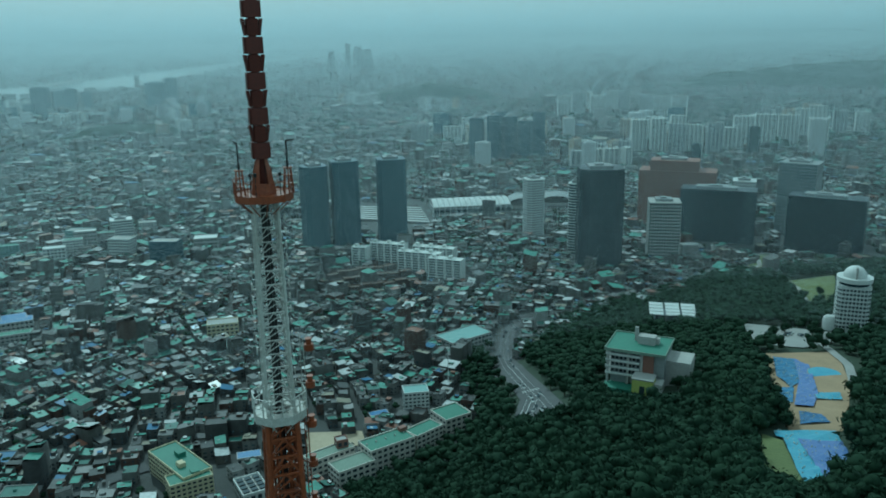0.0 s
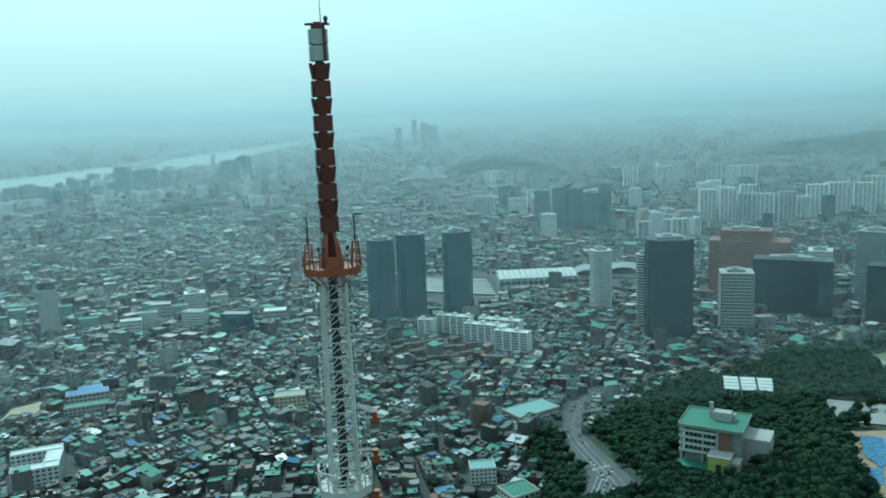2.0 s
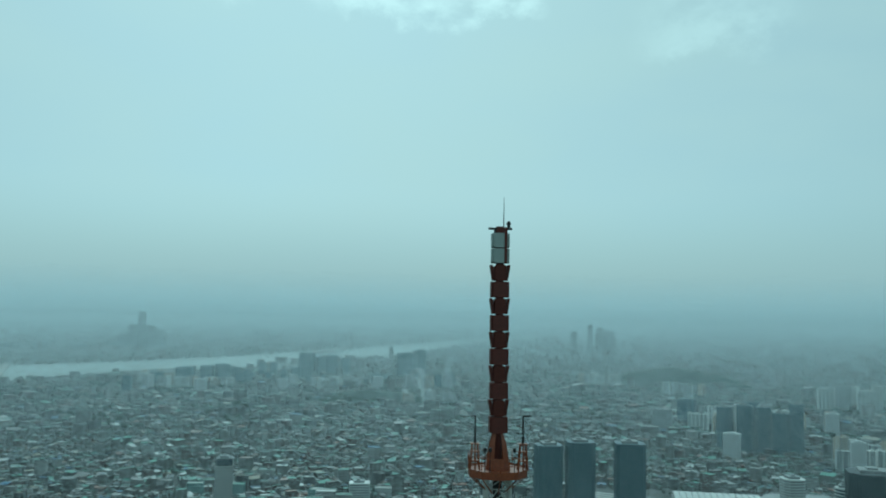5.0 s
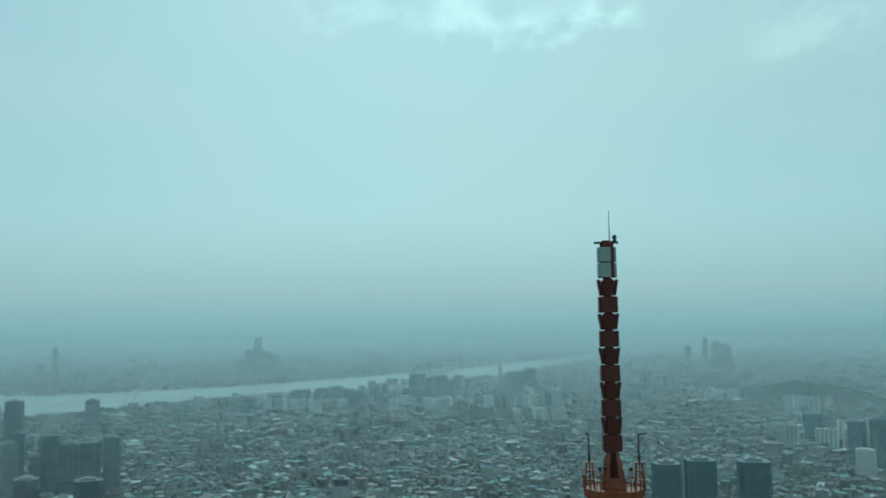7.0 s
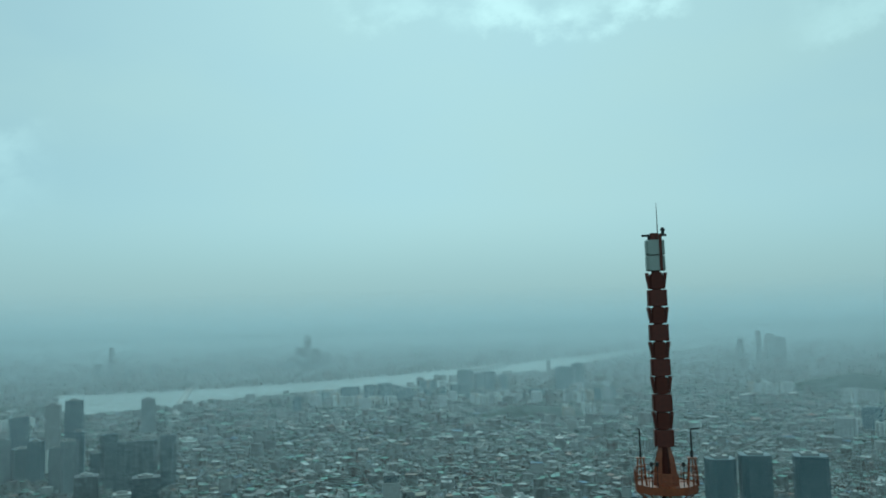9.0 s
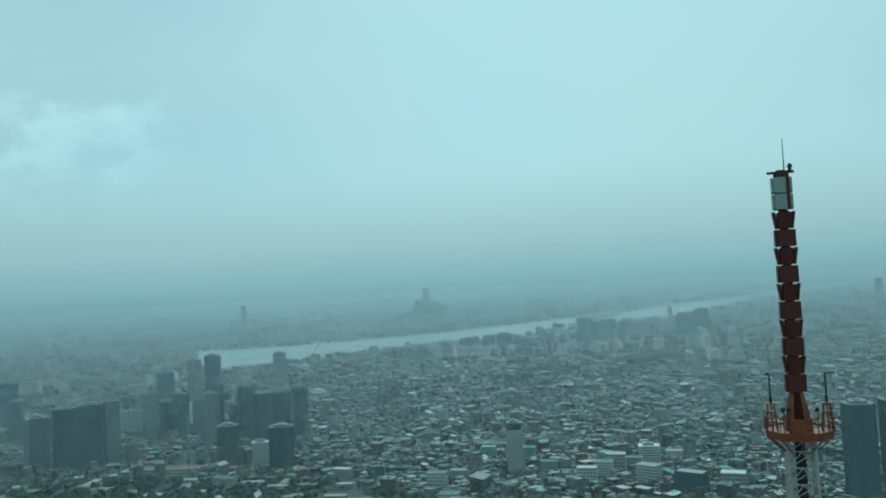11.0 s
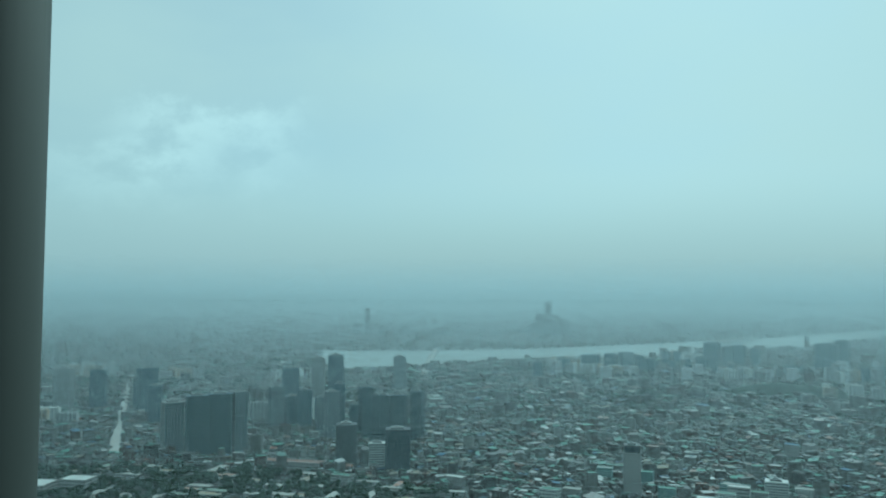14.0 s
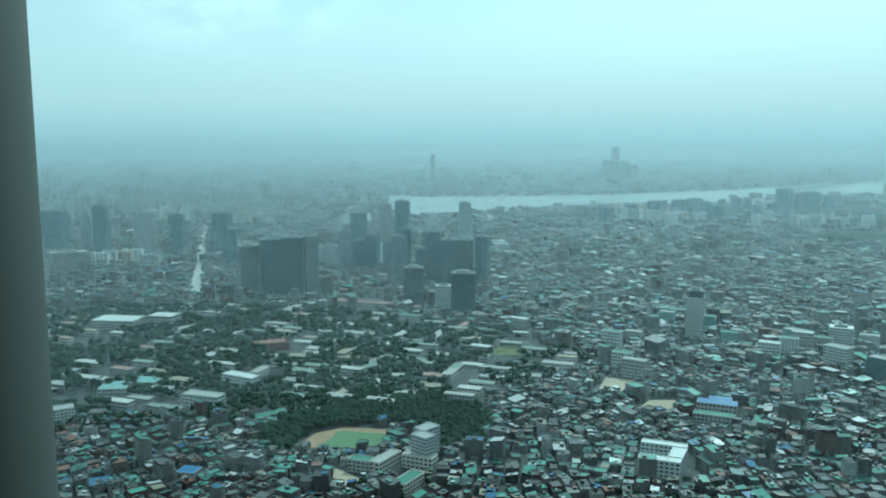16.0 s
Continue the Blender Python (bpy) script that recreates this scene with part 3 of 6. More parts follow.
APT_SITES = [(317, 1670, 5, 46), (504, 2006, 5, 52), (565, 1818, 5, 50), (880, 2112, 4, 60), (129, 2008, 4, 45), (252, 2105, 5, 52), (491, 2712, 6, 60),
             (-1103, 2521, 6, 42), (-1628, 2295, 8, 44), (-1665, 3416, 6, 55), (-826, 2642, 5, 50), (-315, 3090, 5, 50), (127, 2164, 6, 50),
             (-1748, 2443, 8, 46), (-1512, 2397, 6, 40), (-1584, 2982, 6, 48), (-1129, 2553, 5, 36), (-1461, 1042, 4, 45), (-1828, 655, 5, 30), (-2146, 1555, 4, 40),
             (-1145, 2531, 6, 40), (-717, 2270, 5, 40), (-12, 2794, 5, 50), (979, 2044, 4, 70), (-2669, 1114, 5, 50), (-2392, 1282, 5, 40)]
for sx, sy, count, h in APT_SITES:
    turn = facing(sx, sy) + random.uniform(-35, 35)
    for i in range(count):
        u, v = (i % 3 - 1) * 58 + random.uniform(-6, 6), (i // 3) * 46 + random.uniform(-8, 8)
        c, s = math.cos(radians(turn)), math.sin(radians(turn))
        x, y = sx + c * u - s * v, sy + s * u + c * v
        if math.hypot(x, y) > NEAR or in_river(np.array(x), np.array(y)):
            continue
        apartment(x, y, random.uniform(26, 46), 12, h * random.uniform(0.85, 1.1), turn + random.choice((0, 0, 90)), random.choice((M_APT_WHITE, M_APT_GREY, M_APT_TAN)), "hazy apartment slab among low houses")


# ---- low houses ----
def box_cloud(cx, cy, cz, w, d, h, a):
    """Eight corners of many turned boxes: (n, 8, 3)."""
    u = np.array([-1, 1, 1, -1, -1, 1, 1, -1]) * 0.5
    v = np.array([-1, -1, 1, 1, -1, -1, 1, 1]) * 0.5
    k = np.array([0, 0, 0, 0, 1, 1, 1, 1.0])
    lx, ly = w[:, None] * u, d[:, None] * v
    c, s = np.cos(a)[:, None], np.sin(a)[:, None]
    return np.stack([cx[:, None] + lx * c - ly * s, cy[:, None] + lx * s + ly * c, cz[:, None] + h[:, None] * k], -1)


SIDES = np.array([[0, 1, 5, 4], [1, 2, 6, 5], [2, 3, 7, 6], [3, 0, 4, 7]])
LID = np.array([[4, 5, 6, 7]])


class Cloud:
    def __init__(self):
        self.v, self.q, self.i, self.n = [], [], [], 0

    def add(self, pts, quads, mat):
        m, k = pts.shape[:2]
        self.v.append(pts.reshape(-1, 3))
        self.q.append((quads[None] + (np.arange(m) * k)[:, None, None] + self.n).reshape(-1, 4))
        self.i.append(np.full(m * len(quads), mat))
        self.n += m * k

    def mesh(self, name, mats, warp=False):
        v = np.concatenate(self.v)
        return big_mesh(name, settle(v) if warp else v, np.concatenate(self.q), mats, np.concatenate(self.i))


def house_sites(r0, r1, pitch, az0, az1, seed):
    """House plots in small blocks, each block with lanes and a turn of its own."""
    rng = np.random.default_rng(seed)
    block = pitch * 8
    out = []
    for bx in np.arange(-r1, r1 + 1, block):
        for by in np.arange(-r1, r1 + 1, block):
            r, a = math.hypot(bx, by), math.degrees(math.atan2(bx, by))
            if r < r0 - block or r > r1 + block or a < az0 - 12 or a > az1 + 12:
                continue
            t = rng.uniform(-0.8, 0.8)
            g = np.arange(-5, 6)
            X, Y = np.meshgrid(g, g)
            X, Y = X.ravel(), Y.ravel()
            X, Y = (X + np.where(X % 3 == 0, 0.2, 0) + rng.normal(0, 0.1, X.size)) * pitch, (Y + rng.normal(0, 0.1, X.size)) * pitch
            px, py = bx + X * math.cos(t) - Y * math.sin(t), by + X * math.sin(t) + Y * math.cos(t)
            ok = (np.abs(px - bx) < block / 2) & (np.abs(py - by) < block / 2)
            out.append(np.c_[px[ok], py[ok], np.full(ok.sum(), t)])
    p = np.concatenate(out)
    r, a = np.hypot(p[:, 0], p[:, 1]), np.degrees(np.arctan2(p[:, 0], p[:, 1]))
    keep = (r > r0) & (r < r1) & (a > az0) & (a < az1) & (height(p[:, 0], p[:, 1]) < 7) & ~in_river(p[:, 0], p[:, 1]) & ~inside(GARRISON, p[:, 0], p[:, 1]) & ~inside(RAILYARD, p[:, 0], p[:, 1])
    for x, y, k in KEEP_OUT:
        keep &= np.hypot(p[:, 0] - x, p[:, 1] - y) > k + pitch * 0.45
    for poly in OPEN + [SCHOOL_WOOD, FIELD_WOOD]:
        keep &= ~inside(poly, p[:, 0], p[:, 1])
    p = p[keep]
    return p[rng.random(len(p)) > 0.07], rng


def low_houses(r0, r1, pitch, seed, detail, az0=-86, az1=38, h0=4.5, h1=10.5, size=(0.55, 0.95)):
    p, rng = house_sites(r0, r1, pitch, az0, az1, seed)
    if detail:
        near = np.argsort(np.hypot(p[:, 0], p[:, 1]))
        PLOTS.extend(p[near[:NEAR_HOUSES]])
        p = p[near[NEAR_HOUSES:]]
    n = len(p)
    w, d = pitch * rng.uniform(*size, n), pitch * rng.uniform(*size, n)
    grade = rng.random(n)
    big = np.where(grade > 0.91, rng.uniform(1.25, 1.7, n), 1.0)
    w, d = w * big, d * np.where(grade > 0.94, 0.8 * big, big)
    h = rng.uniform(h0, h1, n) * np.where(grade > 0.985, 2.8, np.where(grade > 0.95, 2.0, np.where(grade > 0.91, 1.35, 1)))
    z = height(p[:, 0], p[:, 1]) - 1
    a = p[:, 2] + rng.normal(0, 0.06, n)
    c = Cloud()
    c.add(box_cloud(p[:, 0], p[:, 1], z, w, d, h + 1, a), SIDES, 0)
    roof = box_cloud(p[:, 0], p[:, 1], z + h + 0.3, w - 0.4, d - 0.4, np.full(n, 0.02), a)
    # a third of the roofs are sheets pitched one way
    pitch_x, pitch_y = rng.uniform(-3, 3, n) / pitch * (rng.random(n) > 0.6), rng.uniform(-3, 3, n) / pitch * (rng.random(n) > 0.6)
    lean = (roof[:, :, 0] - p[:, :1]) * pitch_x[:, None] + (roof[:, :, 1] - p[:, 1:2]) * pitch_y[:, None]
    roof[:, :, 2] += lean - lean.min(1, keepdims=True) * 1.0
    c.add(roof, LID, 1)
    if detail:
        outer, inner = box_cloud(p[:, 0], p[:, 1], z, w, d, h + 1, a)[:, 4:], box_cloud(p[:, 0], p[:, 1], z, w - 0.5, d - 0.5, h + 1, a)[:, 4:]
        low = inner - np.array([0, 0, 0.75])
        c.add(np.concatenate([outer, inner, low], 1), np.array([[0, 1, 5, 4], [1, 2, 6, 5], [2, 3, 7, 6], [3, 0, 4, 7], [4, 5, 9, 8], [5, 6, 10, 9], [6, 7, 11, 10], [7, 4, 8, 11]]), 0)
    # stair head, water tank
    off = rng.uniform(-0.28, 0.28, (n, 2)) * np.c_[w, d]
    ox, oy = p[:, 0] + off[:, 0] * np.cos(a) - off[:, 1] * np.sin(a), p[:, 1] + off[:, 0] * np.sin(a) + off[:, 1] * np.cos(a)
    has = rng.random(n) > 0.35
    hut = box_cloud(ox, oy, z + h + 0.3, w * rng.uniform(0.2, 0.45, n), d * rng.uniform(0.2, 0.4, n), rng.uniform(1.5, 3.0, n), a)[has]
    c.add(hut, SIDES, 0)
    c.add(hut.copy(), LID, 1)
    if detail:
        for k in range(1):
            off = rng.uniform(-0.4, 0.4, (n, 2)) * np.c_[w, d]
            ox, oy = p[:, 0] + off[:, 0] * np.cos(a) - off[:, 1] * np.sin(a), p[:, 1] + off[:, 0] * np.sin(a) + off[:, 1] * np.cos(a)
            sz = rng.uniform(0.6, 2.2, (2, n))
            bit = box_cloud(ox, oy, z + h + 0.3, sz[0], sz[1], rng.uniform(0.5, 1.4, n), a)[rng.random(n) > 0.3]
            c.add(bit, np.concatenate([SIDES, LID]), 1)
        # windows on each storey
        for sx, sy in ((0, -1), (0, 1), (-1, 0), (1, 0)):
            for st in range(3):
                for col in (-0.25, 0.25):
                    zz = 1.9 + st * 2.9
                    away = (sx * np.cos(a) - sy * np.sin(a)) * p[:, 0] + (sx * np.sin(a) + sy * np.cos(a)) * p[:, 1]
                    m = (zz + 1.4 < h) & (rng.random(n) > 0.15) & (away < 0.2 * np.hypot(p[:, 0], p[:, 1]))
                    lx = w * (sx * 0.5 if sx else col)
                    ly = d * (sy * 0.5 if sy else col)
                    ox, oy = p[:, 0] + lx * np.cos(a) - ly * np.sin(a), p[:, 1] + lx * np.sin(a) + ly * np.cos(a)
                    bw = np.full(n, 0.12) if sx else rng.uniform(1.2, 2.4, n)
                    bd = rng.uniform(1.2, 2.4, n) if sx else np.full(n, 0.12)
                    c.add(box_cloud(ox, oy, z + zz, bw, bd, np.full(n, 1.3), a)[m], np.concatenate([SIDES, LID]), 2)
    return c, n


OPEN = []
SCHOOL_WOOD = [(-67, 435), (-41, 454), (-2, 496), (22, 526), (12, 586), (14, 642), (44, 679), (45, 534), (41, 400), (1, 398)]
FIELD_WOOD = [(-637, 337), (-689, 406), (-713, 506), (-636, 562), (-558, 554), (-502, 491), (-534, 465), (-599, 465), (-637, 399), (-603, 346)]
PLOTS, NEAR_HOUSES = [], 150


# ---- broadcast mast beside the observatory ----
MX, MY = -14.57, 64.37
MAST_FOOT = float(height(MX, MY)) - 0.5


def lattice(ob, z0, z1, w0, w1, step, paint, leg=0.11, rod=0.06):
    """Square tapering lattice: four legs, then one panel of rungs and crossed braces a section."""
    def at(z):
        return (w0 + (w1 - w0) * (z - z0) / (z1 - z0)) / 2
    for sx, sy in ((-1, -1), (1, -1), (1, 1), (-1, 1)):
        b = Buf()
        b.tube((sx * at(z0), sy * at(z0), z0), (sx * at(z1), sy * at(z1), z1), leg, 6)
        part("leg", b, paint, ob)
    n = max(1, round((z1 - z0) / step))
    for i in range(n):
        za, zb = z0 + (z1 - z0) * i / n, z0 + (z1 - z0) * (i + 1) / n
        b = Buf()
        ca, cb = at(za), at(zb)
        ring = ((-1, -1), (1, -1), (1, 1), (-1, 1))
        for j in range(4):
            (px, py), (qx, qy) = ring[j], ring[(j + 1) % 4]
            b.tube((px * ca, py * ca, za), (qx * ca, qy * ca, za), rod * 1.15, 4)
            mid = ((px + qx) / 2 * cb, (py + qy) / 2 * cb, zb)
            b.tube((px * ca, py * ca, za), mid, rod, 4)
            b.tube((qx * ca, qy * ca, za), mid, rod, 4)
            b.tube((px * ca, py * ca, za), (qx * cb, qy * cb, zb), rod * 0.8, 4)
        tagged(part("bracing", b, paint, ob), kind="stuff")


def deck(ob, name, z, r, paint, rail_h, rails, sides=8, thick=0.22, hole=0.9, post=0.04):
    b = Buf()
    ring, inner = ring_of(sides, r, math.pi / sides), ring_of(sides, hole, math.pi / sides)
    for i in range(sides):
        j = (i + 1) % sides
        for za, zb in ((z, z),):
            b.face([(*ring[i], z), (*ring[j], z), (*inner[j], z), (*inner[i], z)])
            b.face([(*ring[i], z - thick), (*inner[i], z - thick), (*inner[j], z - thick), (*ring[j], z - thick)])
        b.face([(*ring[i], z - thick), (*ring[j], z - thick), (*ring[j], z + 0.12), (*ring[i], z + 0.12)])
        b.face([(*inner[j], z - thick), (*inner[i], z - thick), (*inner[i], z), (*inner[j], z)])
    plate = part(name, b, paint, ob)
    for k in range(sides * 2):
        p, q = Vector(ring[k // 2]), Vector(ring[(k // 2 + 1) % sides])
        c = p.lerp(q, 0.5 * (k % 2))
        b = Buf()
        b.tube((c.x, c.y, z), (c.x, c.y, z + rail_h), post, 5)
        part("rail_post", b, paint, ob)
    for k in range(rails):
        b = Buf()
        zz = z + rail_h * (k + 1) / rails
        for i in range(sides):
            b.tube((*ring[i], zz), (*ring[(i + 1) % sides], zz), post * 0.9, 5)
        part("rail", b, paint, ob)
    for i in range(sides):
        b = Buf()
        b.tube((ring[i][0] * 0.95, ring[i][1] * 0.95, z - thick), (inner[i][0], inner[i][1], z - thick - 1.3), 0.05, 5)
        part("bracket", b, paint, ob)
    return plate


mast = base("antenna_mast", "red, white and orange lattice broadcast mast with stacked panel antennas", "mast", MX, MY, 0, 12.75 + 6)
lattice(mast, MAST_FOOT, 238.2, 7.5, 2.45, 1.7, M_ORANGE, 0.26, 0.12)
lattice(mast, 238.2, 257.4, 2.25, 1.8, 1.2, M_GALV, 0.14, 0.055)
for dx, dy, r in ((-0.25, 0.1, 0.13), (0.02, -0.1, 0.11), (-0.1, 0.3, 0.13), (0.28, 0.3, 0.1)):
    b = Buf()
    b.tube((dx, dy, MAST_FOOT), (dx, dy, 257.4), r, 6)
    part("feeder_cable", b, M_BLACK, mast)
for dx, dy, r in ((-0.55, -0.35, 0.12), (0.5, -0.3, 0.14), (0.75, 0.2, 0.1), (-0.8, 0.3, 0.1), (0.15, 0.6, 0.12), (-0.2, -0.7, 0.08)):
    b = Buf()
    b.tube((dx, dy, MAST_FOOT), (dx, dy, 238.0), r, 6)
    part("riser_pipe", b, M_ORANGE, mast)
for k in range(16):
    b = Buf()
    z = 200 + k * 2.4
    b.box(-1.15, -1.15, z, 1.15, -0.95, z + 0.28)
    b.box(-0.9, 0.5, z + 1.1, 0.9, 0.7, z + 1.3)
    part("cross_beam", b, M_ORANGE, mast)
b = Buf()
for k in range(190):
    z = 200 + 0.3 * k
    b.box(-0.75, -0.3, z, -0.4, -0.25, z + 0.04)
b.tube((-0.75, -0.28, 200), (-0.75, -0.28, 257), 0.03, 4)
b.tube((-0.4, -0.28, 200), (-0.4, -0.28, 257), 0.03, 4)
part("ladder", b, M_GALV, mast)
deck(mast, "white_gallery", 238.7, 2.35, M_GALV, 1.7, 2, 8, 0.6, 1.0, 0.065)
deck(mast, "orange_gallery", 257.6, 2.4, M_ORANGE, 1.15, 2, 10, 0.45, 0.8, 0.035)
# collar over the upper gallery
b = Buf()
for (za, ra), (zb, rb) in zip([(257.6, 1.05), (258.5, 0.9), (259.6, 0.72)], [(258.5, 0.9), (259.6, 0.72), (260.5, 0.45)]):
    for i in range(8):
        p, q = ring_of(8, 1, math.pi / 8)[i], ring_of(8, 1, math.pi / 8)[(i + 1) % 8]
        if i % 2 == 0 or zb < 259:
            b.face([(p[0] * ra, p[1] * ra, za), (q[0] * ra, q[1] * ra, za), (q[0] * rb, q[1] * rb, zb), (p[0] * rb, p[1] * rb, zb)])
part("collar", b, M_ORANGE, mast)
b = Buf()
b.tube((0, 0, 257), (0, 0, 276.9), 0.34, 10)
part("spine", b, M_RED, mast)


def slab_ring(flare, wide, tall, thick=0.34, cut=0.1):
    """One panel antenna, standing at y = -r, leaning out at the top when flared."""
    b = Buf()
    h = wide / 2
    outline = [(-h, cut), (-h + cut, 0), (h - cut, 0), (h, cut), (h, tall - cut), (h - cut, tall), (-h + cut, tall), (-h, tall - cut)]
    front = [(x, -thick / 2 - flare * z / tall, z) for x, z in outline]
    back = [(x * 0.94, thick / 2 - flare * z / tall, z) for x, z in outline]
    b.face(front)
    b.face(back[::-1])
    for i in range(8):
        j = (i + 1) % 8
        b.face([front[i], back[i], back[j], front[j]])
    return b


flat_panel = slab_ring(0.0, 1.12, 1.25).mesh("panel_antenna", [M_RED])
flared_panel = slab_ring(0.2, 0.86, 1.25, 0.24).mesh("panel_antenna", [M_RED])
pale_panel = slab_ring(0.0, 1.1, 1.15).mesh("radome", [M_RADOME])
TIER = (273.85 - 260.45) / 10
for k in range(10):
    for s in range(4):
        o = part("panel_antenna", flared_panel if k % 2 == 1 else flat_panel, None, mast)
        o.matrix_basis = pose(0, 0, 260.47 + k * TIER, 0, 0, 90 * s) @ pose(0, -0.55 if k % 2 == 0 else -0.5, 0)
for k in range(2):
    for s in range(4):
        o = part("radome", pale_panel, None, mast, "pale grey antenna housing")
        o.matrix_basis = pose(0, 0, 273.95 + k * 1.24, 0, 0, 90 * s) @ pose(0, -0.54, 0)
b = Buf()
b.box(0.28, -0.78, 273.9, 0.5, -0.6, 276.8)
part("cable_tray", b, M_RED, mast)
b = Buf()
b.box(-0.95, -0.14, 276.66, 0.95, 0.14, 276.82)
b.box(-0.5, -0.1, 276.3, -0.34, 0.1, 276.66)
b.box(0.3, -0.1, 276.3, 0.46, 0.1, 276.66)
part("top_beam", b, M_BLACK, mast)
b = Buf()
b.tube((0.68, 0, 276.8), (0.68, 0, 277.35), 0.13, 8)
b.tube((0.68, 0, 277.1), (0.68, 0, 277.2), 0.2, 8)
part("beacon", b, M_BLACK, mast)
b = Buf()
b.tube((0.28, 0, 276.8), (0.28, 0, 279.3), 0.045, 6, 0.02)
part("lightning_rod", b, M_BLACK, mast)
# cages and lamp poles on the upper gallery
for dx, arm in ((-1.85, -0.25), (1.95, 0.65)):
    b = Buf()
    for u, v in ((-0.38, -0.3), (0.38, -0.3), (0.38, 0.3), (-0.38, 0.3), (0.0, -0.3)):
        b.tube((dx + u, v - 0.5, 257.6), (dx + u * 0.55, v * 0.55 - 0.5, 259.6), 0.06, 5)
    for zz in (258.3, 259.0, 259.6):
        b.box(dx - 0.36, -0.8, zz, dx + 0.36, -0.2, zz + 0.09)
    cage = part("cage", b, M_ORANGE, mast)
    b = Buf()
    b.tube((dx, -0.5, 259.6), (dx, -0.5, 261.85), 0.06, 6)
    b.tube((dx, -0.5, 261.8), (dx + arm, -0.5, 261.85), 0.07, 6)
    b.tube((dx, -0.5, 259.7), (dx, -0.5, 260.2), 0.11, 6)
    part("lamp_pole", b, M_BLACK, cage, "dark steel lamp pole")
for dx in (-1.15, 1.15, -0.75):
    b = Buf()
    b.tube((dx, -1.6, 257.6), (dx, -1.6, 259.4), 0.035, 5)
    b.box(dx - 0.12, -1.72, 259.2, dx + 0.12, -1.48, 259.5)
    part("floodlight", b, M_BLACK, mast)
# drum antennas on a side pipe
for z in (244.4, 241.0, 237.3, 233.5, 229.8, 226.0, 222.2):
    off = 2.75 - (244.4 - z) * 0.02
    b = Buf()
    b.tube((off, -0.5, z - 0.42), (off, -0.5, z + 0.1), 0.42, 12, 0.42)
    b.tube((off, -0.5, z + 0.1), (off, -0.5, z + 0.55), 0.24, 10)
    b.tube((off, -0.5, z + 0.55), (off, -0.5, z + 0.62), 0.32, 10)
    drum = part("drum_antenna", b, M_ORANGE, mast)
    b = Buf()
    b.tube((0.9, 0, z + 0.3), (off, -0.5, z - 0.2), 0.06, 5)
    part("side_arm", b, M_ORANGE if z < 238 else M_GALV, drum)
for off in (2.0, 2.3):
    b = Buf()
    b.tube((off, -0.4, 215), (off, -0.4, 238.6), 0.05, 5)
    part("side_pipe", b, M_ORANGE, mast)
    b = Buf()
    b.tube((off, -0.4, 238.6), (off, -0.4, 245.5), 0.035, 5)
    part("side_pipe", b, M_GALV, mast)
b = Buf()
for k in range(34):
    b.box(2.0, -0.44, 216 + k * 0.68, 2.3, -0.36, 216.05 + k * 0.68)
part("side_rungs", b, M_ORANGE, mast)
# small stub aerials down both sides of the white section
for k in range(14):
    z = 241 + k * 1.12
    for s in (-1, 1):
        b = Buf()
        b.tube((s * 0.9, 0.0, z), (s * 1.55, -0.15, z), 0.035, 4)
        b.box(s * 1.5 - 0.05, -0.3, z - 0.25, s * 1.5 + 0.05, 0.0, z + 0.25)
        part("stub_aerial", b, M_GALV, mast)


# ---- wings with window rows ----
def window_row(b, p, q, n, z0, z1, share=0.62, out=0.1):
    """A row of panes proud of the wall that runs from p to q."""
    p, q = Vector(p), Vector(q)
    d = (q - p).normalized()
    nrm = Vector((d.y, -d.x))
    for i in range(n):
        a, c = p.lerp(q, (i + 0.5 - share / 2) / n), p.lerp(q, (i + 0.5 + share / 2) / n)
        for u in (0,):
            b.face([(*(a + nrm * out), z0), (*(c + nrm * out), z0), (*(c + nrm * out), z1), (*(a + nrm * out), z1)])
            b.face([(*(a + nrm * out), z1), (*(c + nrm * out), z1), (*c, z1), (*a, z1)])


ROOFS = {}


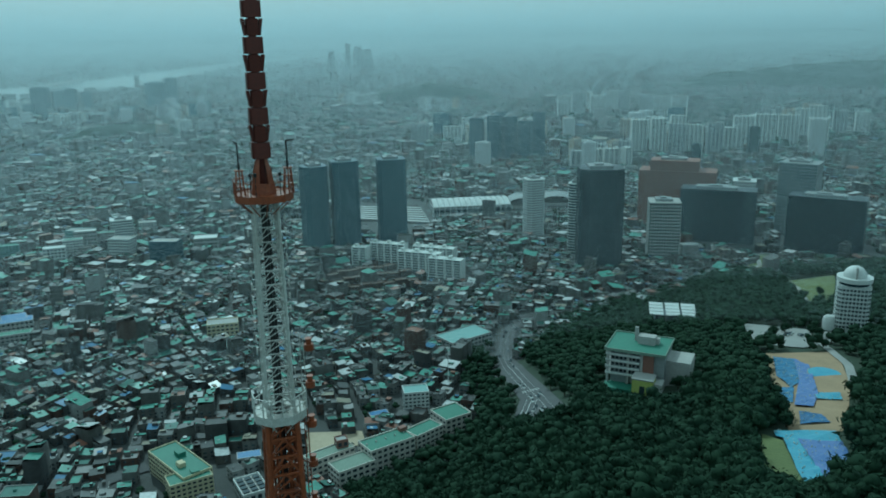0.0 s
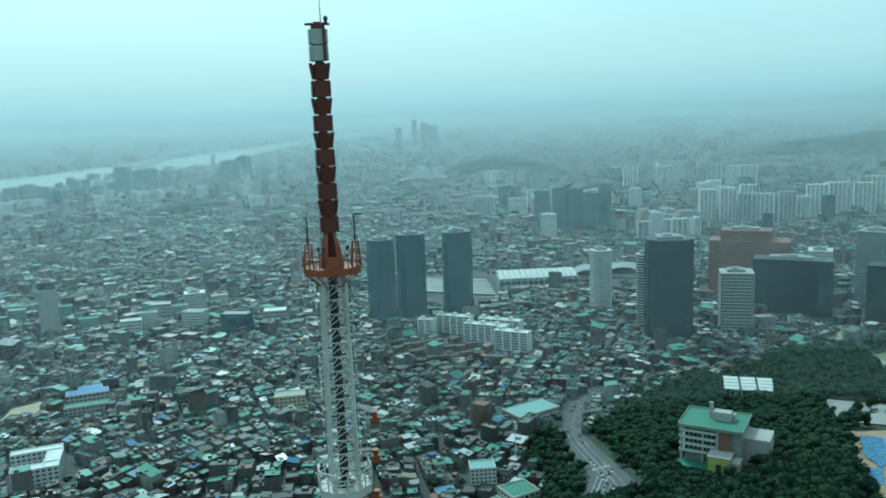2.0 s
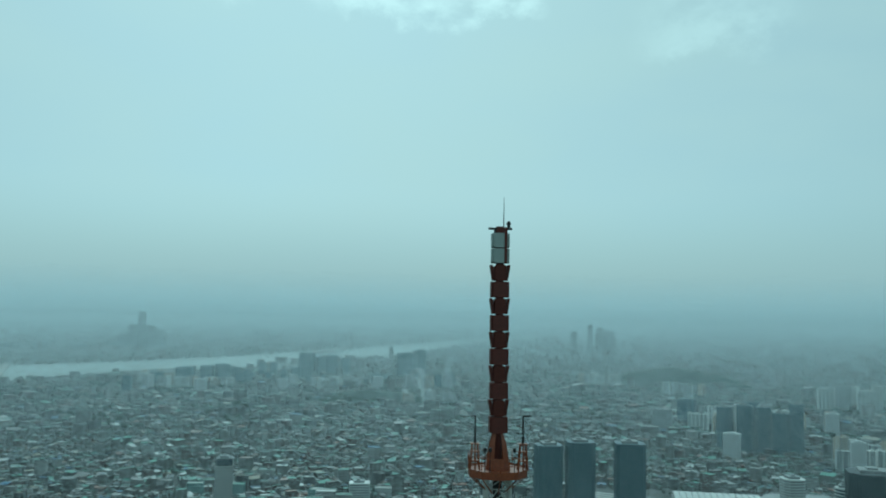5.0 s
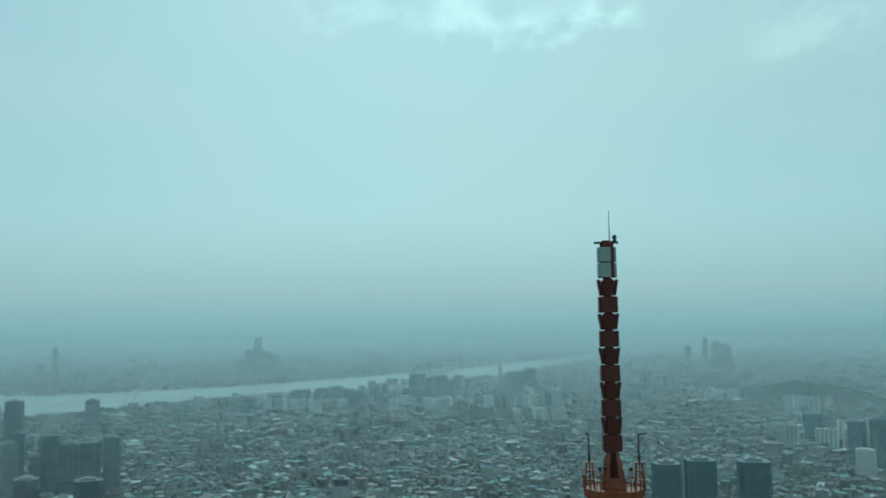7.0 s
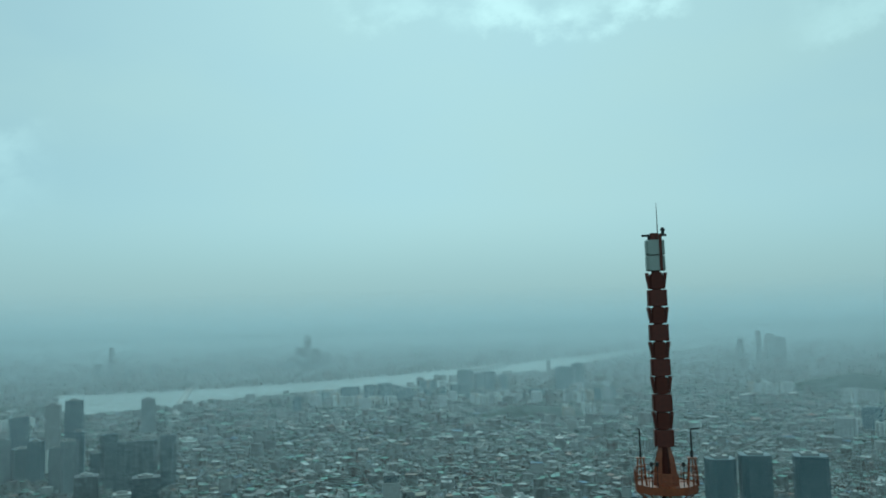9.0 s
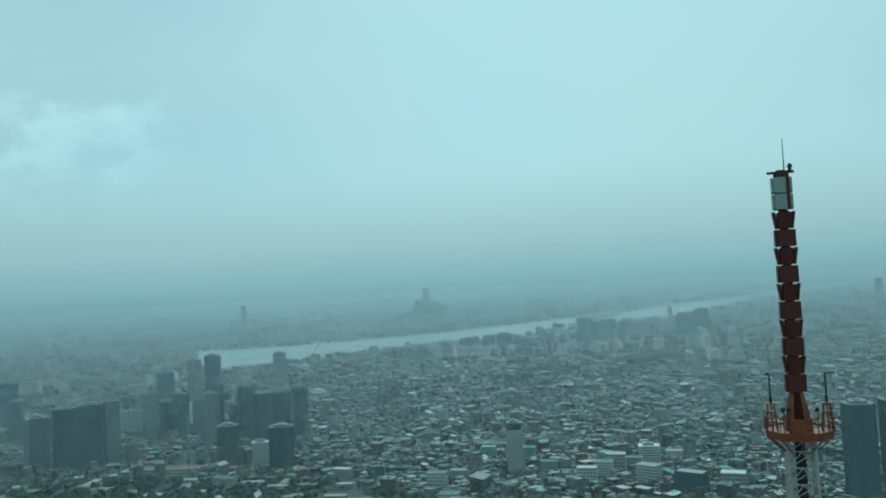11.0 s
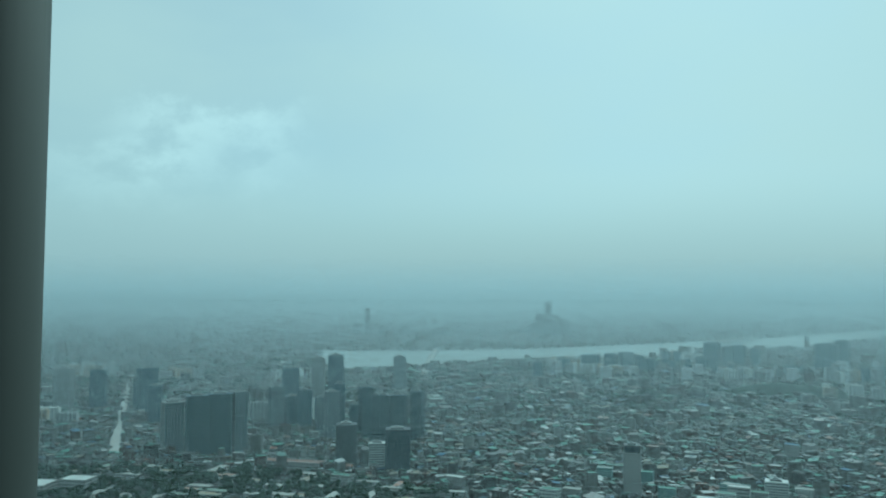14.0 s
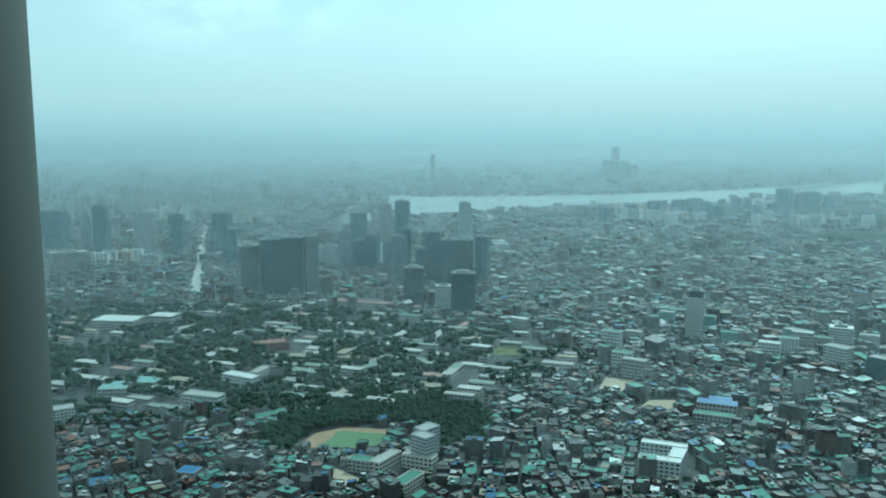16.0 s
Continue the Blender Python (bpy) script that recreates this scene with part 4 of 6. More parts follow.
def wing(name, label, a, b2, depth, h, wall, roof, side=1, floors=3, bay=4.0, parapet=0.9, group="", sink=1.5, parts=True):
    """A flat-roofed block whose near edge runs from a to b2."""
    a, b2 = Vector(a), Vector(b2)
    mid, d = (a + b2) / 2, b2 - a
    w, turn = d.length, math.degrees(math.atan2(d.y, d.x))
    n = Vector((-d.y, d.x)).normalized() * side
    c = mid + n * depth / 2
    z = float(min(height(a.x, a.y), height(b2.x, b2.y), height(c.x, c.y))) - sink
    ob = base(name, label, "building", c.x, c.y, z, turn, group)
    H = h + sink
    ring = rect(w, depth)
    b = Buf()
    b.prism(ring, 0, H)
    part("wall", b, wall, ob)
    inner = grow(ring, -0.5)
    b = Buf()
    for i in range(4):
        j = (i + 1) % 4
        for za, zb, r0, r1 in ((H + parapet, H + parapet, ring, inner),):
            b.face([(*ring[i], za), (*ring[j], za), (*inner[j], zb), (*inner[i], zb)])
        b.face([(*ring[i], H), (*ring[j], H), (*ring[j], H + parapet), (*ring[i], H + parapet)])
        b.face([(*inner[j], H), (*inner[i], H), (*inner[i], H + parapet), (*inner[j], H + parapet)])
    part("parapet", b, wall, ob)
    b = Buf()
    b.face([(*p, H + 0.12) for p in inner])
    ROOFS[ob.name] = part("roof", b, roof, ob)
    fh = h / floors
    for f in range(floors):
        for i in range(4):
            p, q = ring[i], ring[(i + 1) % 4]
            L = (Vector(q) - Vector(p)).length
            b = Buf()
            window_row(b, p, q, max(2, round(L / bay)), sink + f * fh + fh * 0.34, sink + f * fh + fh * 0.8)
            tagged(part("window_band", b, M_PANE, ob), kind="stuff")
    clear(c.x, c.y, max(w, depth) * 0.5)
    ob["span"] = (w, depth, H)
    return ob


def roof_box(ob, x, y, w, d, h, mat, name="stair_head"):
    z = ob["span"][2] + 0.13
    b = Buf()
    b.box(x - w / 2, y - d / 2, z, x + w / 2, y + d / 2, z + h)
    return part(name, b, mat, ROOFS[ob.name])


M_SCHOOL = material("school_plaster", (0.58, 0.54, 0.48), 0.85, 0, 0.15, 0.5)
M_DKROOF = material("grey_green_roof", (0.2, 0.25, 0.2), 0.8, 0, 0.3, 0.6)
SL = "plaster school wing with a green painted flat roof"
s1 = wing("school_wing", SL, (-49, 461), (-22, 480), 17, 15, M_SCHOOL, M_GREEN, floors=4)
for k in range(5):
    roof_box(s1, -14 + 7 * k, 1.5, 0.8, 0.8, 0.8, M_CONC, "roof_vent")
roof_box(s1, 15, 5, 5, 4, 2.6, M_BRICK)
s2 = wing("school_wing", SL, (-21, 484), (-4, 500), 13, 13, M_SCHOOL, M_GREEN, floors=4)
s3 = wing("school_hall", "school hall with a bright green sloping roof", (-2, 510), (16, 522), 20, 11, M_SCHOOL, M_GREEN, floors=3)
s4 = wing("school_wing", "plaster school wing with a planted grey roof", (-67, 443), (-46, 458), 15, 11, M_SCHOOL, M_DKROOF, floors=3)
s5 = wing("school_wing", "long plaster school wing with a grey roof", (-86, 456), (-61, 476), 11, 11, M_SCHOOL, M_DKROOF, floors=3)
s6 = wing("brick_tower", "red brick stair tower of a school", (-72, 473), (-65, 476), 7, 16, M_BRICK, M_CONC, floors=3)
beige = wing("cream_building", "cream apartment building with a green painted roof", (-191, 466), (-158, 432), 19, 15, M_CREAM, M_GREEN, side=1, floors=5, bay=3.2)
roof_box(beige, -5, 3, 6, 5, 2.8, M_GREEN)
roof_box(beige, 8, -3, 5, 4, 2.8, M_CREAM)
beige2 = wing("cream_building", "cream apartment building with a green painted roof", (-164, 425), (-142, 438), 14, 14, M_CREAM, M_GREEN, floors=5, bay=3.2)
roof_box(beige2, 4, 1, 5, 5, 2.6, M_GREEN)
hothouse = wing("skylit_hall", "low white hall with rows of skylights", (-122, 427), (-108, 435), 22, 6, M_WHITE, M_CONC, floors=1)
for i in range(3):
    for j in range(4):
        roof_box(hothouse, -5 + 5 * i, -7 + 4.6 * j, 3.8, 3.2, 0.9, M_PANE, "skylight")
wing("blue_shed", "small shed with a bright blue metal roof", (-137, 473), (-122, 477), 9, 5, M_CONC, M_BLUE, floors=1, parapet=0.1)
wing("blue_shed", "small shed with a bright blue metal roof", (-56, 533), (-43, 538), 7, 4, M_CONC, M_BLUE, floors=1, parapet=0.1)
wing("corner_block", "white apartment block with balcony rows", (-32, 541), (-14, 544), 14, 17, M_WHITE, M_TEAL, floors=6, bay=3)
wing("white_hall", "pale yellow office building above low houses", (-218, 695), (-191, 702), 16, 14, M_CREAM, M_CONC, floors=4)
wing("green_hall", "low hall with a pale green roof", (4, 660), (40, 687), 26, 8, M_CONC, M_TEAL, floors=2)
wing("flat_hall", "grey office block with a white roof", (-322, 1006), (-293, 1012), 22, 18, M_CONC, M_WHITE, floors=4)
wing("pale_block", "white office block in haze", (-420, 980), (-392, 976), 18, 26, M_WHITE, M_CONC, floors=7)
wing("green_block", "grey office block with a green glass end", (-503, 1045), (-468, 1044), 18, 22, M_TEAL, M_CONC, floors=6)
wing("dark_block", "dark glass block among low houses", (-363, 962), (-328, 960), 20, 26, M_BLUEGLASS, M_CONC, floors=7)
wing("blue_hall", "long school hall with a blue roof", (-424, 730), (-404, 741), 18, 9, M_CONC, M_BLUE, floors=2, parapet=0.1)
pole = base("floodlight_pole", "tall thin white pole above houses", "pole", -0, 586, 0)
b = Buf()
b.tube((0, 0, -1), (0, 0, 34), 0.45, 8, 0.2)
part("shaft", b, M_WHITE, pole)
b = Buf()
b.box(-1.5, -0.4, 33.5, 1.5, 0.4, 34.6)
part("head", b, M_WHITE, pole)

M_TERR = material("brown_roof", (0.13, 0.1, 0.085), 0.8, 0, 0.2, 0.5)
# red-brown terraces below the white slabs
for i, ((ax, ay), (bx, by)) in enumerate((((-130, 870), (-59, 908)), ((-123, 845), (-39, 879)), ((-114, 822), (-31, 849)))):
    for k in range(7):
        f = (k + 0.5) / 7
        x, y = ax + (bx - ax) * f, ay + (by - ay) * f + random.uniform(-3, 3)
        t = math.atan2(by - ay, bx - ax) + random.uniform(-0.25, 0.25)
        wing("terrace", "low red-brown terrace of flats", (x - 7 * math.cos(t), y - 7 * math.sin(t)), (x + 7 * math.cos(t), y + 7 * math.sin(t)), 8, random.uniform(7, 10), M_TERR, M_TERR, floors=3, group="brown terraces")

# ---- education institute on the wooded slope ----
edu = base("institute", "concrete institute with an overhanging green roof", "building", 116, 461, 59.5, -24.7)
W, D = 36, 31
b = Buf()
b.box(-W / 2 + 3.5, -D / 2 + 3.5, 0, W / 2 - 1, D / 2 - 2, 25)
part("wall", b, M_SPAN, edu)
b = Buf()
b.box(-W / 2, -D / 2, 25.0, W / 2, D / 2, 26.0)
part("roof_slab", b, M_DKROOF, edu)
b = Buf()
b.box(-W / 2 + 0.6, -D / 2 + 0.6, 26.0, W / 2 - 0.6, D / 2 - 0.6, 26.12)
part("roof", b, M_GREEN, edu, "bright green painted roof")
for i, (x0, y0, x1, y1) in enumerate(((-W / 2, -D / 2, W / 2, -D / 2 + 0.5), (-W / 2, D / 2 - 0.5, W / 2, D / 2), (-W / 2, -D / 2, -W / 2 + 0.5, D / 2), (W / 2 - 0.5, -D / 2, W / 2, D / 2))):
    b = Buf()
    b.box(x0, y0, 26.0, x1, y1, 26.8)
    part("parapet", b, M_DKROOF, edu)
for f in range(4):
    z = 10 + f * 4.0
    b = Buf()
    b.box(-W / 2 + 0.8, -D / 2 + 0.8, z, 3, D / 2 - 3, z + 0.45)
    part("balcony_slab", b, M_CONC, edu)
    b = Buf()
    b.box(-W / 2 + 0.8, -D / 2 + 0.8, z + 0.45, 3, -D / 2 + 1.0, z + 1.5)
    b.box(-W / 2 + 0.8, -D / 2 + 0.8, z + 0.45, -W / 2 + 1.0, D / 2 - 3, z + 1.5)
    part("balustrade", b, M_WHITE, edu)
    b = Buf()
    window_row(b, (-W / 2 + 3.5, -D / 2 + 3.5), (3, -D / 2 + 3.5), 7, z + 1.3, z + 3.4)
    window_row(b, (-W / 2 + 3.5, D / 2 - 2), (-W / 2 + 3.5, -D / 2 + 3.5), 6, z + 1.3, z + 3.4)
    tagged(part("window_band", b, M_PANE, edu), kind="stuff")
for x, y in ((-W / 2 + 2, -D / 2 + 2), (-4, -D / 2 + 2), (4, -D / 2 + 2)):
    b = Buf()
    b.box(x - 0.7, y - 0.7, -4, x + 0.7, y + 0.7, 25)
    part("column", b, M_CONC, edu)
b = Buf()
b.box(3.2, -D / 2 + 2, 0, 11, -D / 2 + 4, 25)
part("dark_bay", b, M_BRICK, edu)
for x, y, w, d, h, m in ((4, 2, 10, 6, 5, M_CONC), (-3, 5, 2, 2, 8.5, M_CONC), (9.5, 3.5, 3, 4, 3.5, M_CONC), (0, 4, 5, 3, 2.5, M_CONC)):
    b = Buf()
    b.box(x - w / 2, y - d / 2, 26.12, x + w / 2, y + d / 2, 26.12 + h)
    part("roof_plant", b, m, edu)
b = Buf()
b.box(W / 2 - 4, -6, -4, W / 2 + 13, D / 2 - 4, 20)
part("annexe", b, M_CONC, edu, "blank grey concrete annexe")
b = Buf()
b.box(1, -D / 2 - 9, -2, 13, -D / 2 + 1, 13)
part("porch_block", b, material("lime_yellow_plaster", (0.42, 0.44, 0.12), 0.8, 0, 0.15, 0.5), edu, "yellow-green plaster porch block")
b = Buf()
b.box(0.6, -D / 2 - 9.4, 13, 13.4, -D / 2 + 1.2, 13.8)
part("porch_roof", b, M_CONC, edu)
b = Buf()
b.box(5.5, -D / 2 - 9.2, 2, 8.5, -D / 2 - 8.9, 9.5)
part("porch_opening", b, M_PANE, edu)
b = Buf()
b.box(13.2, -D / 2 - 7, -3, 18, -D / 2 + 2, 11)
part("side_block", b, M_CONC, edu)
b = Buf()
b.box(-W / 2 + 1, -D / 2 - 7, -3, 0.8, -D / 2 + 3, 4.8)
part("terrace_floor", b, M_GREEN, edu)
clear(116, 461, 34)
clear(98, 414, 17)
clear(120, 408, 19)
clear(104, 436, 18)
clear(126, 432, 16)
clear(150, 446, 14)

# ---- hall with white tilted skylight roof ----
px, py = 189, 647
hall = base("skylight_hall", "low hall with a roof of white tilted skylight panels", "building", px, py, float(height(px, py)), facing(px, py) + 4)
b = Buf()
b.box(-14, -6, -3, 16, 14, 8)
part("wall", b, M_DARKSPAN, hall)
for i in range(3):
    for j in range(4):
        x0, y0 = -19 + 13.2 * i, -9 + 8.0 * j
        b = Buf()
        z0, z1 = 10 + 0.1 * j, 10.4 + 0.1 * j
        pts = [(x0, y0, z0), (x0 + 11.4, y0, z0), (x0 + 11.4, y0 + 5.6, z1), (x0, y0 + 5.6, z1)]
        b.face(pts)
        b.face([(x, y, z - 0.5) for x, y, z in pts[::-1]])
        for k in range(4):
            p, q = pts[k], pts[(k + 1) % 4]
            b.face([(p[0], p[1], p[2] - 0.5), (q[0], q[1], q[2] - 0.5), q, p])
        part("skylight_panel", b, M_WHITE, hall)
b = Buf()
for i in range(4):
    for j in range(3):
        x0, y0 = -17 + 11.3 * i, -8 + 15.0 * j
        b.tube((x0, y0, -2), (x0, y0, 10.4), 0.35, 6)
part("columns", b, M_CONC, hall)
clear(px, py, 26)

# ---- domed tower at the plaza ----
DX, DY = 296, 566
dz = float(height(DX, DY)) + 1
domed = base("domed_tower", "white round-topped tower with rows of windows and a dome", "tower", DX, DY, dz, facing(DX, DY) + 8)
body = cut_rect(22, 18, 2.5)
b = Buf()
b.prism(body, -6, 35)
part("wall", b, M_WHITE, domed)
for f in range(10):
    b = Buf()
    for i in range(8):
        p, q = body[i], body[(i + 1) % 8]
        L = (Vector(q) - Vector(p)).length
        window_row(b, p, q, max(1, round(L / 2.3)), 3.2 + f * 3.1, 4.8 + f * 3.1, 0.66, 0.15)
    tagged(part("window_band", b, M_PANE, domed), kind="stuff")
    b = Buf()
    b.prism(grow(body, 0.3), 5.15 + f * 3.1, 5.5 + f * 3.1, bottom=True)
    part("floor_band", b, M_WHITE, domed)
b = Buf()
b.prism(ring_of(32, 10.0), 35, 37.5)
part("cap_wall", b, M_DARKGLASS, domed)
b = Buf()
b.prism(ring_of(32, 12.2), 37.5, 40.5, bottom=True)
part("cap_ring", b, M_WHITE, domed)
b = Buf()
for k in range(7):
    t0, t1 = k / 7 * math.pi / 2, (k + 1) / 7 * math.pi / 2
    for i in range(32):
        a0, a1 = 2 * math.pi * i / 32, 2 * math.pi * (i + 1) / 32
        b.face([(8 * math.cos(t0) * math.cos(a0), 8 * math.cos(t0) * math.sin(a0), 40.5 + 8 * math.sin(t0)), (8 * math.cos(t0) * math.cos(a1), 8 * math.cos(t0) * math.sin(a1), 40.5 + 8 * math.sin(t0)),
                (8 * math.cos(t1) * math.cos(a1), 8 * math.cos(t1) * math.sin(a1), 40.5 + 8 * math.sin(t1)), (8 * math.cos(t1) * math.cos(a0), 8 * math.cos(t1) * math.sin(a0), 40.5 + 8 * math.sin(t1))])
part("dome", b, M_WHITE, domed)
b = Buf()
b.box(-0.6, -9.4, 40.5, 0.6, -5, 49.0)
part("dome_slit", b, M_CONC, domed)
b = Buf()
b.prism(ring_of(20, 4.8), 0, 6)
for k in range(4):
    t0, t1 = k / 4 * math.pi / 2, (k + 1) / 4 * math.pi / 2
    b.prism(ring_of(20, 4.8 * math.cos(t0)), 6 + 4.4 * math.sin(t0), 6 + 4.4 * math.sin(t1))
side_dome = part("planetarium", b, M_WHITE, domed, "small white side dome")
side_dome.location = (-14, -4, 0)
clear(DX, DY, 26)


# ---- patches laid over the terrain ----
def drape(name, label, category, poly, lift, mat, kind="structure", cuts=5, fold=0.0):
    bm = bmesh.new()
    face = bm.faces.new([bm.verts.new((x, y, 0)) for x, y in poly])
    bmesh.ops.triangulate(bm, faces=[face])
    for _ in range(cuts):
        long = [e for e in bm.edges if e.calc_length() > 7]
        if not long:
            break
        bmesh.ops.subdivide_edges(bm, edges=long, cuts=1)
        bmesh.ops.triangulate(bm, faces=bm.faces[:])
    for v in bm.verts:
        v.co.z = float(height(v.co.x, v.co.y)) + lift + fold * noise.noise(Vector((v.co.x * 0.3, v.co.y * 0.3, 0)))
    bm.normal_update()
    for f in bm.faces:
        if f.normal.z < 0:
            f.normal_flip()
    me = bpy.data.meshes.new(name)
    bm.to_mesh(me)
    bm.free()
    me.materials.append(mat)
    OPEN.append(list(poly))
    return tagged(new(name, me), label, category, kind=kind)


def strip(name, label, pts, width, lift, mat, n=40, kind="structure", category="road", smooth=True):
    p = polyline(pts, n)
    if smooth:
        for _ in range(3):
            p[1:-1] = (p[:-2] + 2 * p[1:-1] + p[2:]) / 4
    d = np.gradient(p, axis=0)
    d /= np.hypot(*d.T)[:, None]
    side = np.stack([-d[:, 1], d[:, 0]], 1) * (np.linspace(*width, n) if isinstance(width, tuple) else np.full(n, width))[:, None] / 2
    rows = []
    for f in (-1, -0.33, 0.33, 1):
        q = p + side * f
        rows.append(np.c_[q, height(q[:, 0], q[:, 1]) + lift])
    v = np.concatenate(rows)
    k = np.arange(3)[:, None] * n + np.arange(n - 1)[None, :]
    qd = np.stack([k, k + 1, k + n + 1, k + n], -1).reshape(-1, 4)[:, ::-1]
    OPEN.append([tuple(t) for t in p + side * 1.15] + [tuple(t) for t in (p - side * 1.15)[::-1]])
    tagged(new(name, big_mesh(name, v, qd, [mat])), label, category, kind=kind)
    return p


M_TARP = palette("tarpaulin", [(0.5, (0.045, 0.14, 0.34)), (0.5, (0.06, 0.19, 0.38))], 0.5, False, 0.6)
M_TARP_PALE = material("pale_tarpaulin", (0.16, 0.36, 0.44), 0.5, 0, 0.3, 1.5, 0.4, (0.07, 0.22, 0.36))
M_TARP_VIOLET = material("violet_blue_netting", (0.16, 0.2, 0.4), 0.55, 0, 0.4, 2.5, 0.4, (0.05, 0.12, 0.32))
M_EARTH = material("excavated_earth", (0.3, 0.215, 0.13), 0.95, 0, 0.25, 0.8, 0.2)
M_PAVE = material("pale_paving", (0.27, 0.265, 0.25), 0.85, 0, 0.15, 0.6)
drape("dig_ground", "bare tan excavated ground", "ground", [(207, 501), (254, 497), (225, 422), (183, 340), (157, 342), (181, 416)], 0.5, M_EARTH)
TL = "bright blue tarpaulin laid over an excavation"
TARPS = []
for poly, m, lift in (([(209, 489), (218, 479), (206, 434), (189, 415), (192, 442)], M_TARP, 1.1),
                      ([(218, 479), (220, 462), (198, 402), (184, 377), (176, 381), (200, 430)], M_TARP_VIOLET, 1.3),
                      ([(178, 416), (191, 416), (178, 387), (166, 386)], M_TARP, 1.0),
                      ([(197, 404), (209, 401), (204, 388), (192, 391)], M_TARP_PALE, 1.1),
                      ([(175, 373), (182, 367), (181, 352), (166, 351)], M_TARP, 1.1),
                      ([(151, 345), (177, 339), (172, 323), (156, 325), (148, 335)], M_TARP_PALE, 1.0),
                      ([(150, 332), (155, 329), (146, 280), (135, 268), (139, 292)], M_TARP_PALE, 1.2),
                      ([(155, 329), (172, 323), (163, 291), (153, 279), (144, 275)], M_TARP_VIOLET, 1.5)):
    drape("tarpaulin", TL, "tarpaulin", poly, lift, m, "", 6, 1.0)
    TARPS.append((poly, lift))
bags = Cloud()
rgb = np.random.default_rng(31)
for poly, lift in TARPS:
    xs, ys = np.array(poly, float).T
    n = int((xs.max() - xs.min()) * (ys.max() - ys.min()) / 12)
    x, y = rgb.uniform(xs.min(), xs.max(), n), rgb.uniform(ys.min(), ys.max(), n)
    ok = inside(list(poly), x, y)
    x, y = x[ok], y[ok]
    k = len(x)
    bags.add(box_cloud(x, y, height(x, y) + lift - 0.4, rgb.uniform(0.3, 0.6, k), rgb.uniform(0.25, 0.45, k), np.full(k, 0.8), rgb.uniform(0, 3, k)), np.concatenate([SIDES, LID]), 0)
tagged(new("sandbags", bags.mesh("sandbags", [M_RADOME])), "pale sandbags weighing down blue tarpaulins", "sandbags", kind="stuff")
px, py = 220, 442
b = Buf()
b.prism(ring_of(28, 9.5), 0, 0.8)
disc = base("round_basin", "round pale turquoise basin on bare ground", "basin", px, py, float(height(px, py)) + 0.2)
part("rim", b, M_PAVE, disc)
b = Buf()
b.prism(ring_of(28, 9), 0.8, 0.9)
part("floor", b, M_TARP_PALE, disc)
drape("lawn", "mown grass bank beside the excavation", "lawn", [(144, 341), (149, 330), (139, 291), (134, 268), (121, 270), (130, 305)], 0.6, M_LAWN)
drape("lawn", "mown park lawn with dry patches", "lawn", [(347, 798), (411, 825), (341, 684), (309, 661), (337, 747)], 0.8, M_LAWN)
drape("lawn", "mown park lawn with dry patches", "lawn", [(340, 892), (382, 959), (398, 948), (371, 870), (348, 860)], 0.8, M_LAWN)
drape("plaza", "pale paved plaza with parked cars", "plaza", [(233, 603), (279, 558), (269, 527), (238, 511), (216, 528), (218, 559)], 0.8, M_PAVE)
strip("path", "pale winding park path", [(339, 885), (362, 906), (378, 958), (404, 961)], 5, 1.2, M_PAVE, category="path")
strip("path", "pale winding park path", [(339, 885), (358, 847), (341, 757), (310, 661)], 5, 1.25, M_PAVE, category="path")
strip("path", "pale winding park path", [(259, 541), (243, 460), (220, 406)], 5, 1.1, M_PAVE, category="path")
strip("path", "pale winding park path", [(63, 401), (67, 388), (74, 387)], 5, 1.1, M_PAVE, category="path")
ROAD = strip("road", "grey hillside road with traffic", [(76, 752), (56, 706), (47, 652), (51, 574), (56, 495), (60, 418)], (13, 20), 1.0, M_ASPH, 60)
ROAD2 = strip("road", "grey hillside road with traffic", [(55, 487), (46, 448), (35, 415)], (18, 12), 0.95, M_ASPH, 24)
strip("road", "city street between houses", [(-235, 439), (-201, 469), (-195, 473)], 12, 1.0, M_ASPH, 24)
drape("schoolyard", "bare sand schoolyard", "yard", [(-102, 516), (-61, 518), (-56, 499), (-94, 487)], 0.6, M_SAND)


marks = Cloud()
for path in (ROAD, ROAD2):
    for j in range(1, len(path) - 1):
        d = path[j + 1] - path[j]
        d = d / np.hypot(*d)
        for off, lw, ll in ((0.0, 0.35, 3.0), (3.6, 0.25, 2.2), (-3.6, 0.25, 2.2)):
            c = path[j] + np.array([-d[1], d[0]]) * off
            z = height(c[0], c[1]) + 1.05
            marks.add(box_cloud(*[np.array([k]) for k in (c[0], c[1], float(z), ll, lw, 0.06, math.atan2(d[1], d[0]))]), LID, 0)
for k in range(7):
    c = ROAD[44] + np.array([k - 3.0, -(k - 3.0) * 0.4]) * 1.6
    marks.add(box_cloud(*[np.array([j]) for j in (c[0], c[1], float(height(c[0], c[1])) + 1.05, 4.0, 0.7, 0.06, 1.9)]), LID, 0)
tagged(new("lane_markings", marks.mesh("lane_markings", [M_WHITE])), "worn white lane markings on the hillside road", "road markings", kind="stuff")


